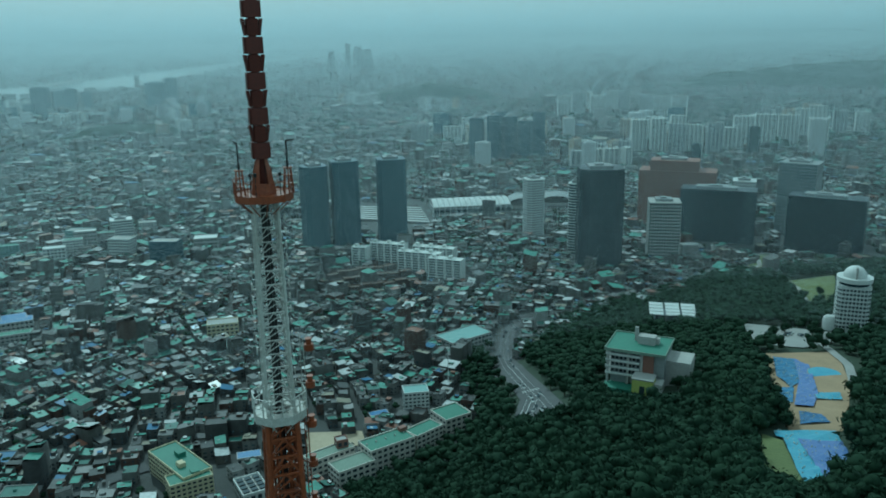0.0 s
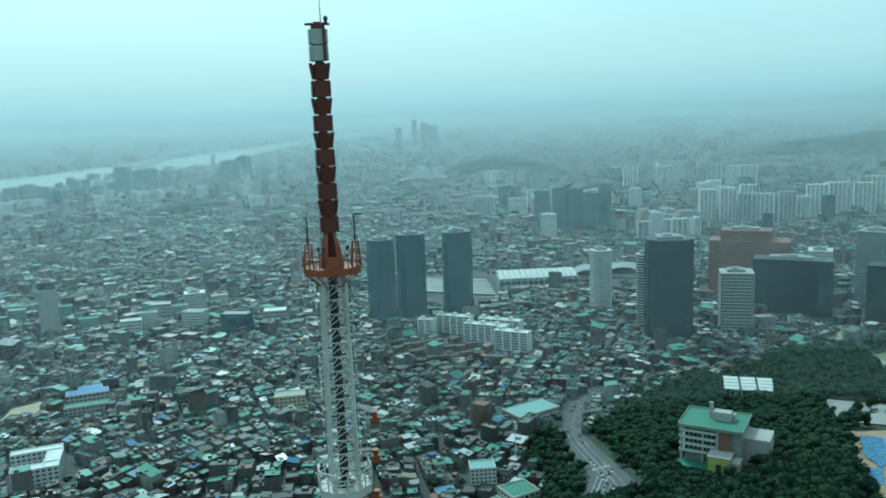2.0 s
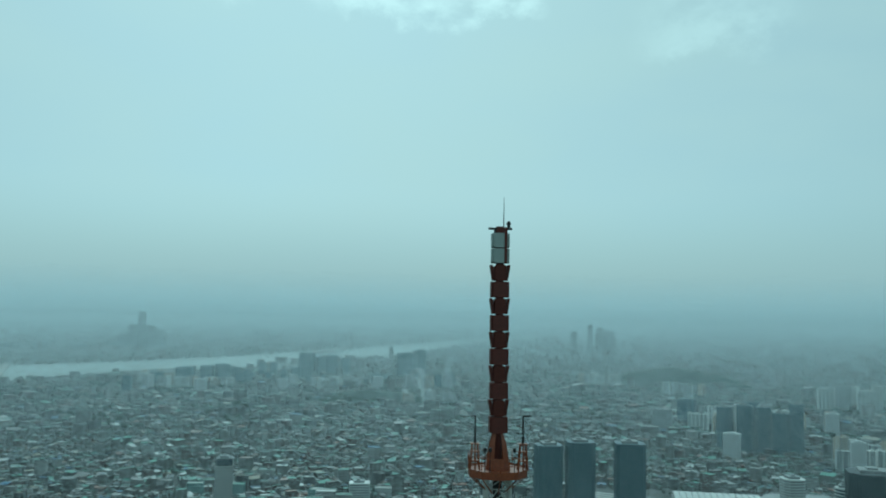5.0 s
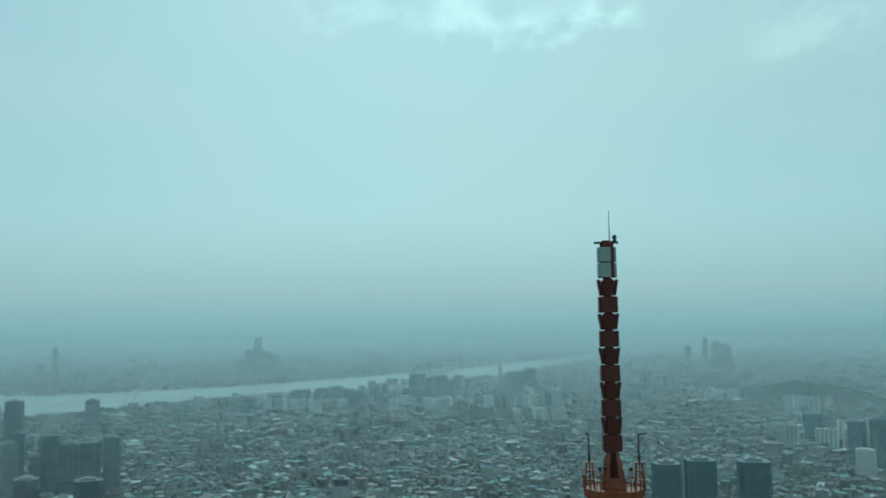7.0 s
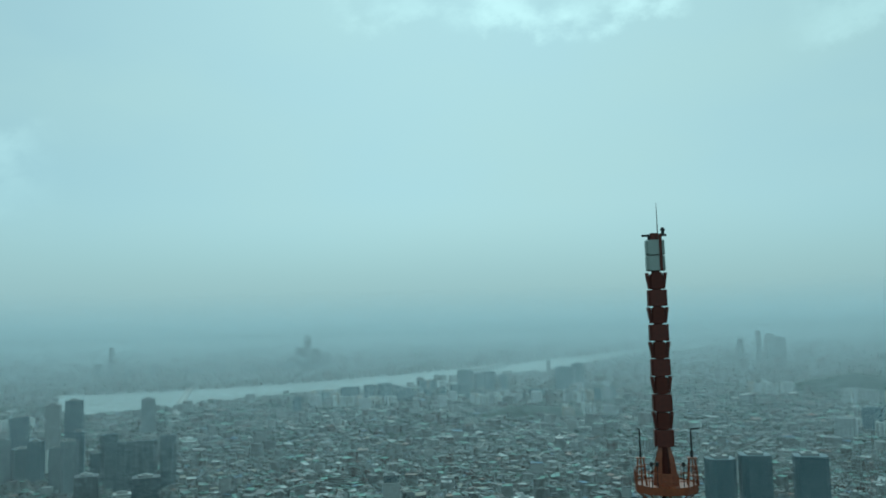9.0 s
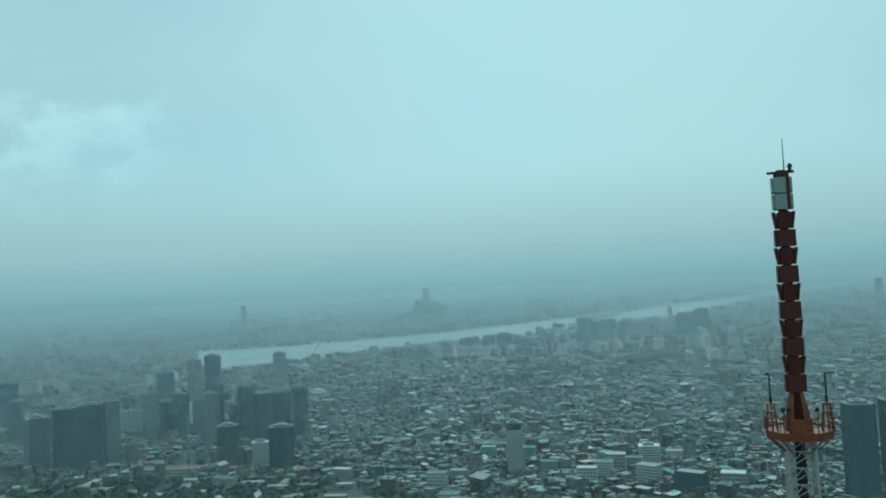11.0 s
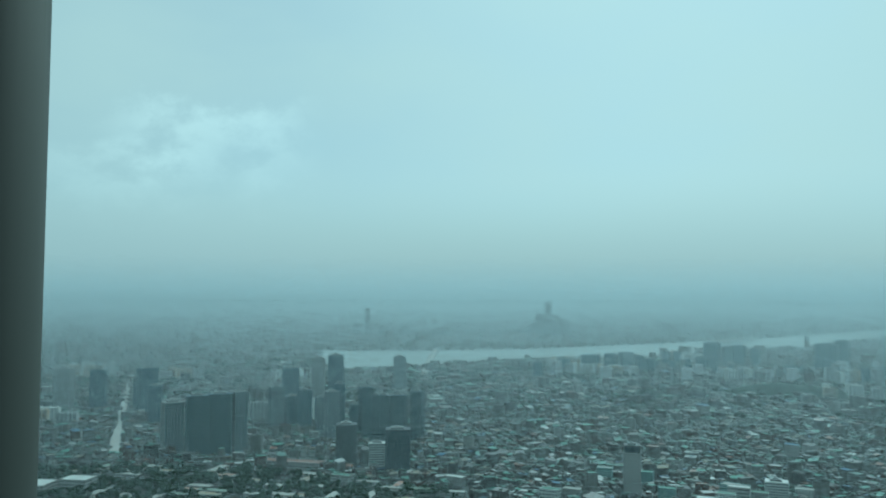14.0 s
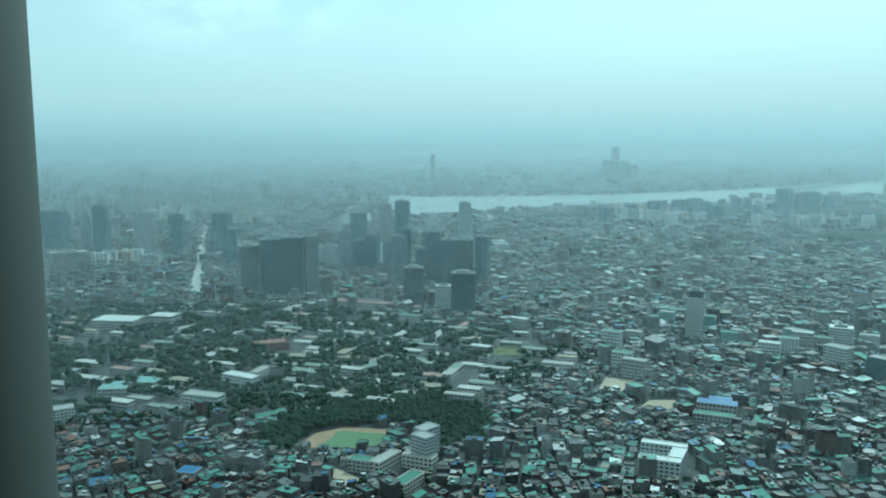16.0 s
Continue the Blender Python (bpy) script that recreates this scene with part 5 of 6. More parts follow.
def car(x, y, turn, paint, lift=1.0):
    ob = base("car", "parked or slow car on the hillside road", "car", x, y, float(height(x, y)) + lift, turn, "cars")
    b = Buf()
    b.prism([(-2.2, -0.85), (2.2, -0.85), (2.2, 0.85), (-2.2, 0.85)], 0.3, 0.9, bottom=True)
    part("body", b, paint, ob)
    b = Buf()
    k = len(b.v)
    lo, hi = [(-1.6, -0.8, 0.9), (1.2, -0.8, 0.9), (1.2, 0.8, 0.9), (-1.6, 0.8, 0.9)], [(-1.2, -0.65, 1.45), (0.5, -0.65, 1.45), (0.5, 0.65, 1.45), (-1.2, 0.65, 1.45)]
    b.face(hi)
    for i in range(4):
        b.face([lo[i], lo[(i + 1) % 4], hi[(i + 1) % 4], hi[i]])
    part("cabin", b, M_PANE, ob)
    for wx in (-1.4, 1.4):
        for wy in (-0.8, 0.8):
            b = Buf()
            b.tube((wx, wy - 0.1, 0.32), (wx, wy + 0.1, 0.32), 0.32, 8)
            part("wheel", b, M_BLACK, ob)
    return ob


PAINTS = [M_WHITE, M_BLACK, M_SPAN, M_WHITE, M_DARKSPAN]
for path, n in ((ROAD, 22), (ROAD2, 8)):
    for i in range(n):
        j = random.randrange(1, len(path) - 1)
        d = path[j + 1] - path[j]
        off = random.choice((-1, 1)) * random.uniform(2, 5)
        nrm = np.array([-d[1], d[0]]) / np.hypot(*d)
        car(*(path[j] + nrm * off), math.degrees(math.atan2(d[1], d[0])), random.choice(PAINTS))
for i in range(14):
    a, c = (230, 569), (264, 534)
    f = random.random()
    car(a[0] + (c[0] - a[0]) * f + random.uniform(-5, 5), a[1] + (c[1] - a[1]) * f + random.uniform(-6, 6), random.choice((20, 110)), random.choice(PAINTS), 0.85)
a, c = (59, 509), (59, 464)
bus = base("bus", "turquoise city bus on the hillside road", "bus", (a[0] + c[0]) / 2, (a[1] + c[1]) / 2, float(height(*a)) - 0.5, math.degrees(math.atan2(c[1] - a[1], c[0] - a[0])))
b = Buf()
b.box(-5.5, -1.25, 0.6, 5.5, 1.25, 3.1)
part("body", b, M_TEAL, bus)
b = Buf()
b.box(-5.3, -1.29, 1.7, 5.3, 1.29, 2.6)
part("windows", b, M_PANE, bus)

# ---- railway station ----
a, c = Vector((-18, 1198)), Vector((100, 1214))
d = c - a
st = base("station_hall", "railway station with a long white glazed roof", "station", (a.x + c.x) / 2, (a.y + c.y) / 2, 0, math.degrees(math.atan2(d.y, d.x)))
L = d.length
b = Buf()
b.box(-L / 2, 0, -1, L / 2, 60, 11)
part("wall", b, M_SPAN, st)
n = 14
for i in range(n):
    b = Buf()
    x0, x1 = -L / 2 + L * i / n + 0.5, -L / 2 + L * (i + 1) / n - 0.5
    for k in range(5):
        y0, y1 = 2 + k * 12, 2 + (k + 1) * 12
        z0, z1 = 12 + 7 * math.sin(math.pi * k / 6 + 0.2), 12 + 7 * math.sin(math.pi * (k + 1) / 6 + 0.2)
        b.face([(x0, y0, z0), (x1, y0, z0), (x1, y1, z1), (x0, y1, z1)])
    part("roof_panel", b, M_WHITE, st)
b = Buf()
b.box(-L / 2, -0.6, 4, L / 2, -0.1, 9)
part("glass_front", b, M_PANE, st)
for i in range(n + 1):
    b = Buf()
    x = -L / 2 + L * i / n
    b.box(x - 0.4, -1, 0, x + 0.4, 1, 14)
    part("pier", b, M_WHITE, st)
clear((a.x + c.x) / 2, (a.y + c.y) / 2 + 30, 60)
for px, py, w in ((119, 1236, 50), (173, 1250, 52)):
    sh = base("station_canopy", "curved pale metal station canopy", "canopy", px, py, 0, facing(px, py))
    for k in range(8):
        b = Buf()
        t0, t1 = math.pi * k / 8, math.pi * (k + 1) / 8
        b.face([(-w / 2 * math.cos(t0), 0, 5 + 13 * math.sin(t0)), (-w / 2 * math.cos(t1), 0, 5 + 13 * math.sin(t1)), (-w / 2 * math.cos(t1), 70, 5 + 8 * math.sin(t1)), (-w / 2 * math.cos(t0), 70, 5 + 8 * math.sin(t0))])
        part("roof_sheet", b, M_SPAN, sh)
    b = Buf()
    b.box(-w / 2, 1, -1, w / 2, 69, 6)
    part("wall", b, M_CONC, sh)
    clear(px, py, 45)
for k in range(7):
    f = k / 6
    p = [(-160, 1264), (-39, 1247)]
    q = [(-138, 1180), (-24, 1146)]
    u = [(p[i][0] * (1 - f) + q[i][0] * f, p[i][1] * (1 - f) + q[i][1] * f) for i in (0, 1)]
    wing("platform_roof", "long pale railway platform roof", u[0], u[1], 6, 5, M_CONC, M_WHITE, floors=1, group="platform roofs", parapet=0.1)

# ---- district of low barracks, schools and fields ----
drape("sports_field", "green pitch of a school sports ground", "field", [(-593, 372), (-621, 414), (-580, 446), (-551, 415), (-564, 387)], 0.7, M_PITCH)
drape("running_track", "bare tan earth round a sports pitch", "field", [(-614, 364), (-630, 395), (-626, 424), (-589, 455), (-579, 445), (-621, 414), (-592, 370)], 0.6, M_EARTH)
drape("sand_yard", "bare sand schoolyard", "yard", [(-563, 352), (-544, 362), (-503, 366), (-515, 348)], 0.6, M_SAND)
drape("sand_yard", "bare sand schoolyard", "yard", [(-472, 678), (-480, 709), (-458, 733), (-439, 688), (-456, 670)], 0.6, M_SAND)
drape("sand_yard", "bare sand schoolyard", "yard", [(-541, 702), (-563, 743), (-532, 761), (-508, 719)], 0.6, M_SAND)
drape("dry_field", "dry grass field among barracks", "field", [(-742, 735), (-752, 767), (-717, 778), (-696, 751), (-721, 725)], 0.6, M_LAWN)
wing("white_school", "square white school round a courtyard", (-374, 539), (-344, 554), 12, 14, M_WHITE, M_WHITE, floors=4)
wing("white_school", "square white school round a courtyard", (-393, 570), (-359, 587), 10, 14, M_WHITE, M_WHITE, floors=4)
wing("white_school", "square white school round a courtyard", (-344, 554), (-358, 587), 12, 14, M_WHITE, M_WHITE, floors=4)
wing("blue_roof_hall", "school hall with a long blue roof", (-430, 717), (-395, 734), 16, 9, M_CONC, M_BLUE, floors=2, parapet=0.1)
wing("green_annexe", "low school annexe with a green roof", (-416, 688), (-381, 704), 14, 7, M_CONC, M_GREEN, floors=2)
wing("flats", "grey apartment block beside trees", (-512, 413), (-495, 415), 13, 27, M_APT_GREY, M_CONC, floors=9, bay=3)
wing("flats", "grey apartment block beside trees", (-514, 430), (-516, 449), 13, 25, M_APT_GREY, M_CONC, floors=8, bay=3)
wing("curved_school", "school wings stepping round a yard", (-537, 366), (-513, 380), 12, 10, M_CONC, M_GREEN, floors=3)
wing("curved_school", "school wings stepping round a yard", (-511, 379), (-520, 409), 10, 11, M_SCHOOL, M_CONC, floors=3)
wing("curved_school", "school wings stepping round a yard", (-514, 405), (-489, 417), 12, 11, M_SCHOOL, M_CONC, floors=3)
wing("curved_school", "school wings stepping round a yard", (-466, 369), (-474, 396), 12, 10, M_SCHOOL, M_GREEN, floors=3)
wing("white_offices", "long white office block by trees", (-783, 332), (-747, 353), 15, 15, M_WHITE, M_CONC, floors=4)
wing("white_offices", "long white office block by trees", (-829, 398), (-788, 413), 16, 14, M_WHITE, M_WHITE, floors=4)
wing("teal_hall", "low hall with a pale turquoise roof", (-879, 279), (-862, 303), 30, 8, M_CONC, M_TEAL, floors=2, parapet=0.2)
wing("teal_hall", "low hall with a pale turquoise roof", (-888, 314), (-863, 334), 22, 8, M_CONC, M_TEAL, floors=2, parapet=0.2)
wing("white_flats", "white apartment block at the wood's edge", (-802, 213), (-799, 232), 14, 18, M_WHITE, M_CONC, floors=6, bay=3)
wing("blue_house", "house with a blue roof", (-616, 253), (-603, 263), 14, 6, M_CONC, M_BLUE, floors=2, parapet=0.1)
wing("green_strip", "long shed with a green roof", (-692, 365), (-691, 402), 12, 5, M_CONC, M_GREEN, floors=1, parapet=0.1)
wing("red_hall", "red-roofed hall among trees", (-936, 498), (-924, 540), 24, 10, M_BRICK, M_BRICK, floors=3)
wing("grey_offices", "grey office block with a white roof", (-1196, 376), (-1148, 419), 40, 16, M_CONC, M_WHITE, floors=4)
wing("grey_offices", "grey office block with a white roof", (-1162, 445), (-1131, 468), 30, 18, M_CONC, M_WHITE, floors=4)
wing("brown_hall", "long brown-roofed hall before towers", (-1124, 744), (-1037, 794), 24, 8, M_CONC, M_BRICK, floors=2)
wing("pale_hall", "low block with a white roof", (-762, 705), (-731, 720), 14, 9, M_CONC, M_WHITE, floors=2)
for (x, y), w in zip(((-647, 862), (-646, 910), (-479, 1012), (-473, 1037), (-455, 1054), (-554, 998), (-573, 785), (-542, 766), (-810, 855), (-918, 735),
                      (-478, 959), (-423, 1127), (-671, 1028), (-622, 1054)), (24, 22, 22, 26, 24, 22, 22, 28, 28, 30, 24, 22, 20, 24)):
    wing("mid_block", "pale mid-rise block over low houses", (x - w / 2, y - 4), (x + w / 2, y + 4), 14, random.uniform(12, 24), random.choice((M_WHITE, M_CONC, M_TEAL, M_CONC)), random.choice((M_WHITE, M_CONC, M_GREEN)), floors=5)
rng = np.random.default_rng(5)
u = Vector((-719, 609)) - Vector((-850, 535))
turn = math.atan2(u.y, u.x)
gar = np.array(GARRISON, float)
M_TANROOF = material("tan_roof", (0.3, 0.25, 0.18), 0.8, 0, 0.15, 0.3)
M_PINKROOF = material("dull_red_roof", (0.32, 0.19, 0.15), 0.8, 0, 0.15, 0.3)
M_PALEROOF = material("pale_grey_roof", (0.46, 0.45, 0.42), 0.7, 0, 0.15, 0.3)
made = []
ct, sn = math.cos(turn), math.sin(turn)
for i in range(-12, 13):
    for j in range(-20, 21):
        u, v = i * 50 + rng.uniform(-9, 9) + (j // 3) * 14, j * 25 + (j // 4) * 9 + rng.uniform(-3, 3)
        x, y = -930 + ct * u - sn * v, 570 + sn * u + ct * v
        loose = x < -960 and rng.random() < 0.6
        if loose or rng.random() < 0.12 or not inside(GARRISON, np.array(x), np.array(y)) or any(math.hypot(x - a, y - c) < k + 15 for a, c, k in KEEP_OUT):
            continue
        made.append((x, y))
for x, y in made:
    w, t = rng.uniform(24, 44), turn + rng.choice((0, 0, 0, 0, math.pi / 2))
    dx, dy = math.cos(t) * w / 2, math.sin(t) * w / 2
    h = rng.uniform(3.5, 9)
    roof = (M_TANROOF, M_CONC, M_PALEROOF, M_PALEROOF, M_CONC, M_PINKROOF, M_DKROOF)[rng.integers(7)]
    wing("barracks", "low barracks with a pale flat roof among trees", (x - dx, y - dy), (x + dx, y + dy), rng.uniform(9, 13), h, M_CONC if rng.random() > 0.4 else M_SCHOOL, roof, floors=2 if h > 6.5 else 1, parapet=0.2, group="barracks")

# ---- boulevard and bridges ----
strip("boulevard", "broad pale boulevard running to the river", [(-1354, 607), (-1706, 775), (-2498, 1163)], (20, 14), 3.5, M_CONC, 30)
for pts, w, z in (([(-1909, 1872), (-2238, 2219), (-2805, 2843)], 26, 14.0), ([(-2055, 4187), (-2120, 4910)], 60, 26.0)):
    p = polyline(pts, 24)
    d = np.gradient(p, axis=0)
    d /= np.hypot(*d.T)[:, None]
    s = np.stack([-d[:, 1], d[:, 0]], 1) * w / 2
    v = np.concatenate([np.c_[p - s, np.full(24, z)], np.c_[p + s, np.full(24, z)], np.c_[p + s, np.full(24, z - 5)], np.c_[p - s, np.full(24, z - 5)]])
    k = np.arange(4)[:, None] * 24 + np.arange(23)[None, :]
    q = np.stack([k, k + 1, (k + 25) % 96, (k + 24) % 96], -1).reshape(-1, 4)
    br = base("bridge", "long pale road bridge over the river", "bridge")
    part("bridge_deck", big_mesh("bridge_deck", settle(v), q, [M_CONC]), None, br)
    for i in range(1, 23, 2):
        b = Buf()
        c = settle(np.array([[*p[i], 0.0]]))[0]
        b.box(c[0] - 4, c[1] - 4, c[2] - 2, c[0] + 4, c[1] + 4, c[2] + z * 0.75)
        part("pier", b, M_CONC, br)


# ---- skyline beyond the river and far ridges ----
def far_tower(az, el, wide, r=4300, label="far tower fading into haze across the river", cap=0.0, glass=M_BLUEGLASS):
    """wide: degrees; el: degrees of its top from the eye's level."""
    x, y = r * math.sin(radians(az)), r * math.cos(radians(az))
    w = r * radians(wide)
    top = EYE[2] + r * math.tan(radians(el))
    foot = EYE[2] * (1 - r / (NEAR / (1 - (r - NEAR) / SPAN))) - 3 if r > NEAR else -3
    ob = base("far_tower", label, "tower", x, y, foot, -az + random.uniform(-25, 25), "far skyline")
    b = Buf()
    b.prism(cut_rect(w, w * 0.8, w * 0.12), 0, top - foot)
    part("wall", b, glass, ob)
    b = Buf()
    b.prism(rect(w * 0.6, w * 0.5), top - foot, (top - foot) * (1.03 + cap))
    part("crown", b, glass, ob)


for az, el, wd in ((-49.44, -0.9, 0.34), (-50.2, -1.9, 0.4), (-36.86, -0.45, 0.5), (-37.4, -1.25, 0.6), (-36.3, -1.3, 0.6), (-37.9, -1.9, 0.7), (-35.7, -1.6, 0.6), (-36.0, -2.0, 1.2), (-38.6, -2.3, 0.8),
                   (-46.9, -2.1, 0.5), (-44.5, -2.4, 1.0), (-42.8, -2.3, 0.8), (-48.2, -2.4, 0.8), (-40.5, -2.5, 0.9), (-6.5, -0.8, 0.35), (-5.8, -1.0, 0.5), (-5.2, -1.2, 0.6), (-7.6, -1.3, 0.4), (-5.5, -1.3, 1.2)):
    far_tower(az, el, wd, 4090, glass=M_DARKGLASS)
for az, el, wd, r in ((-19.1, -2.98, 1.3, 3300), (-26.0, -3.05, 1.0, 3350), (-25.0, -3.3, 0.7, 3350), (-24.3, -3.2, 0.8, 3350), (-28.95, -3.7, 0.5, 3300), (-28.3, -3.7, 0.5, 3300), (-23.4, -3.4, 0.6, 3350), (-18.2, -2.75, 0.8, 3400),
                      (-34.0, -4.0, 1.2, 3000), (-35.5, -4.3, 1.4, 3000), (-31.6, -3.8, 0.9, 3100), (-32.6, -3.9, 0.8, 3100)):
    far_tower(az, el, wd, r, "hazy apartment tower on the near river bank")
rgf = random.Random(12)
for k in range(34):
    az, r, h = rgf.uniform(-38, -16), rgf.uniform(2650, 3250), rgf.uniform(26, 60)
    far_tower(az, math.degrees(math.atan2(h - EYE[2], r)), rgf.uniform(0.35, 0.75), r, "hazy apartment tower on the near river bank", glass=rgf.choice((M_BLUEGLASS, M_APT_GREY, M_BLUEGLASS)))
for k in range(14):
    az, r, h = rgf.uniform(-2, 31), rgf.uniform(1550, 2600), rgf.uniform(36, 85)
    far_tower(az, math.degrees(math.atan2(h - EYE[2], r)), rgf.uniform(0.6, 1.2), r, "hazy tower block over low houses", glass=rgf.choice((M_BLUEGLASS, M_APT_GREY, M_DARKGLASS, M_APT_GREY)))


def ridge(name, label, az0, az1, r, prof, seed, mat, low):
    n = 140
    az = np.linspace(az0, az1, n)
    el = np.interp(az, *np.array(prof, float).T) + np.array([0.22 * noise.noise(Vector((a * 0.3, seed, 0))) + 0.08 * noise.noise(Vector((a * 1.3, seed, 5))) for a in az])
    rows = []
    for f in (0, 0.25, 0.5, 0.75, 1.0, 0.6):
        back = {0.6: 1}.get(f, 0)
        rr = r + 60 * f + 30 * back
        zz = EYE[2] + rr * np.tan(np.radians(el)) * (1 if f else 1)
        foot = EYE[2] + rr * math.tan(radians(low)) - 6
        hgt = foot + (zz - foot) * (math.sin(f * math.pi / 2) if not back else 0.3)
        rows.append(np.stack([np.sin(np.radians(az)) * rr, np.cos(np.radians(az)) * rr, hgt], 1))
    v = np.concatenate(rows)
    k = np.arange(len(rows) - 1)[:, None] * n + np.arange(n - 1)[None, :]
    q = np.stack([k, k + 1, k + n + 1, k + n], -1).reshape(-1, 4)
    tagged(new(name, big_mesh(name, v, q, [mat])), label, "hills", kind="structure")


ridge("far_hills", "wooded hills dissolving in haze", -6, 60, 4500, [(-6, -1.5), (-3, -1.1), (4, -0.8), (15, -1.2), (25, -1.3), (40, -0.9), (60, -0.8)], 2, M_FAR, -1.9)
ridge("far_hills", "low wooded hills in haze beyond the station", 12, 60, 3700, [(12, -4.0), (18, -3.1), (23, -2.4), (30, -2.0), (40, -2.0), (60, -2.0)], 6, M_LEAF, -4.1)
ridge("wooded_knoll", "dark wooded knoll among hazy houses", -29, -15, 2350, [(-29, -6.9), (-25, -5.9), (-22, -5.5), (-19, -5.7), (-15, -6.9)], 3, M_LEAF, -6.6)
ridge("wooded_knoll", "dark wooded knoll among hazy houses", -8, 6, 3150, [(-8, -5.1), (-4, -4.0), (-1, -3.5), (2, -3.9), (6, -5.1)], 4, M_LEAF, -4.95)

# ---- observation deck ----
BX, BY = 8.2 * math.sin(radians(160)), 8.2 * math.cos(radians(160))
for nm, z0, z1 in (("deck_floor", 268.2, 268.4), ("deck_ceiling", 271.9, 272.1)):
    b = Buf()
    b.prism([(BX + p[0], BY + p[1]) for p in ring_of(48, 9.2)], z0, z1, bottom=True)
    ob = new(nm, b.mesh(nm, [M_DECK]))
    tagged(ob, "dark lining of the observation deck", "deck", kind="structure")
b = Buf()
b.prism([(BX + p[0], BY + p[1]) for p in ring_of(48, 5.0)], float(height(0, 0)) - 2, 271.9, bottom=True)
tagged(new("tower_shaft", b.mesh("tower_shaft", [M_DECK])), "concrete shaft of the observation tower", "tower", kind="structure")
MU_AZ = -70.25 - 5.2
mull = base("window_mullion", "rounded dark grey-green window mullion of the observation deck", "window frame", math.sin(radians(MU_AZ)), math.cos(radians(MU_AZ)), 268.4, -MU_AZ)
b = Buf()
b.prism(ring_of(40, 0.0905, 0, 1, 1.3), 0, 3.5)
me = b.mesh("post", [M_FRAME])
for p in me.polygons:
    p.use_smooth = len(p.vertices) == 4
part("post", me, None, mull)
b = Buf()
b.box(0.05, 0.02, 0, 0.075, 0.16, 3.5)
part("gasket", b, M_BLACK, mull)


# ---- trees ----
def crown_template(lumps, leaves, seed):
    """Triangles of one crown of unit width: small lumps with leaf sprays standing off them."""
    rg = np.random.default_rng(seed)
    bm = bmesh.new()
    bmesh.ops.create_icosphere(bm, subdivisions=1, radius=1)
    iv = np.array([v.co[:] for v in bm.verts])
    it = np.array([[v.index for v in f.verts] for f in bm.faces])
    bm.free()
    V, Tn, n = [], [], 0
    for k in range(lumps):
        a, rr = rg.uniform(0, 6.283), rg.uniform(0.12, 0.38) if k else 0
        c = np.array([math.cos(a) * rr, math.sin(a) * rr, rg.uniform(0.35, 0.75) if k else 0.55])
        s = rg.uniform(0.15, 0.23) if k else 0.29
        v = iv * s * (1 + rg.uniform(-0.25, 0.25, (len(iv), 1))) * np.array([1, 1, 0.85]) + c
        V.append(v), Tn.append(it + n)
        n += len(v)
        m = leaves
        d = rg.normal(size=(m, 3))
        d /= np.linalg.norm(d, axis=1)[:, None]
        p = c + d * s * rg.uniform(0.85, 1.3, (m, 1)) * np.array([1, 1, 0.85])
        e1, e2 = rg.normal(size=(m, 3)) * 0.07, rg.normal(size=(m, 3)) * 0.07
        V.append(np.stack([p, p + e1, p + e2], 1).reshape(-1, 3))
        Tn.append(np.arange(3 * m).reshape(-1, 3) + n)
        n += 3 * m
    return np.concatenate(V), np.concatenate(Tn)


def wood(name, label, pts, size, temps, seed):
    rg = np.random.default_rng(seed)
    V, Tn, n = [], [], 0
    z = height(pts[:, 0], pts[:, 1])
    for i, (x, y) in enumerate(pts):
        v, t = temps[rg.integers(len(temps))]
        a, s = rg.uniform(0, 6.283), rg.uniform(*size)
        c, sn = math.cos(a) * s, math.sin(a) * s
        V.append(np.stack([v[:, 0] * c - v[:, 1] * sn + x, v[:, 0] * sn + v[:, 1] * c + y, v[:, 2] * s * rg.uniform(0.8, 1.1) + z[i] - 0.5], 1))
        Tn.append(t + n)
        n += len(v)
    tagged(new(name, big_mesh(name, np.concatenate(V), np.concatenate(Tn), [M_LEAF])), label, "trees", "trees", "stuff")


def spots(n, az0, az1, r0, r1, gap, seed, test, slack=0.85):
    rg = np.random.default_rng(seed)
    out = []
    for r in np.arange(r0, r1, gap):
        a = np.arange(radians(az0), radians(az1), gap / r)
        a = a + rg.uniform(-0.45, 0.45, len(a)) * gap / r
        rr = r + rg.uniform(-0.45, 0.45, len(a)) * gap
        out.append(np.c_[np.sin(a) * rr, np.cos(a) * rr])
    p = np.concatenate(out)
    ok = test(p[:, 0], p[:, 1])
    for x, y, k in KEEP_OUT:
        ok &= np.hypot(p[:, 0] - x, p[:, 1] - y) > k * slack
    for poly in OPEN:
        for dx, dy in ((0, 0), (4, 0), (-4, 0), (0, 4), (0, -6)):
            ok &= ~inside(poly, p[:, 0] + dx, p[:, 1] + dy)
    return p[ok]


FINE = [crown_template(7, 28, s) for s in range(5)]
COARSE = [crown_template(4, 11, 20 + s) for s in range(4)]
wood("hill_wood", "dense dark green deciduous wood on the hillside", spots(0, -24, 36, 240, 440, 6.4, 1, lambda x, y: (height(x, y) > 1.5) | inside(SCHOOL_WOOD, x, y)), (10, 18), FINE, 2)
wood("hill_wood", "dense dark green deciduous wood on the hillside", spots(0, -12, 36, 440, 1130, 7.0, 3, lambda x, y: (height(x, y) > 1.5) | inside(SCHOOL_WOOD, x, y)), (8.5, 14.5), COARSE, 4)

CHEAP = [crown_template(3, 3, 50 + s) for s in range(4)]
rgt = np.random.default_rng(8)
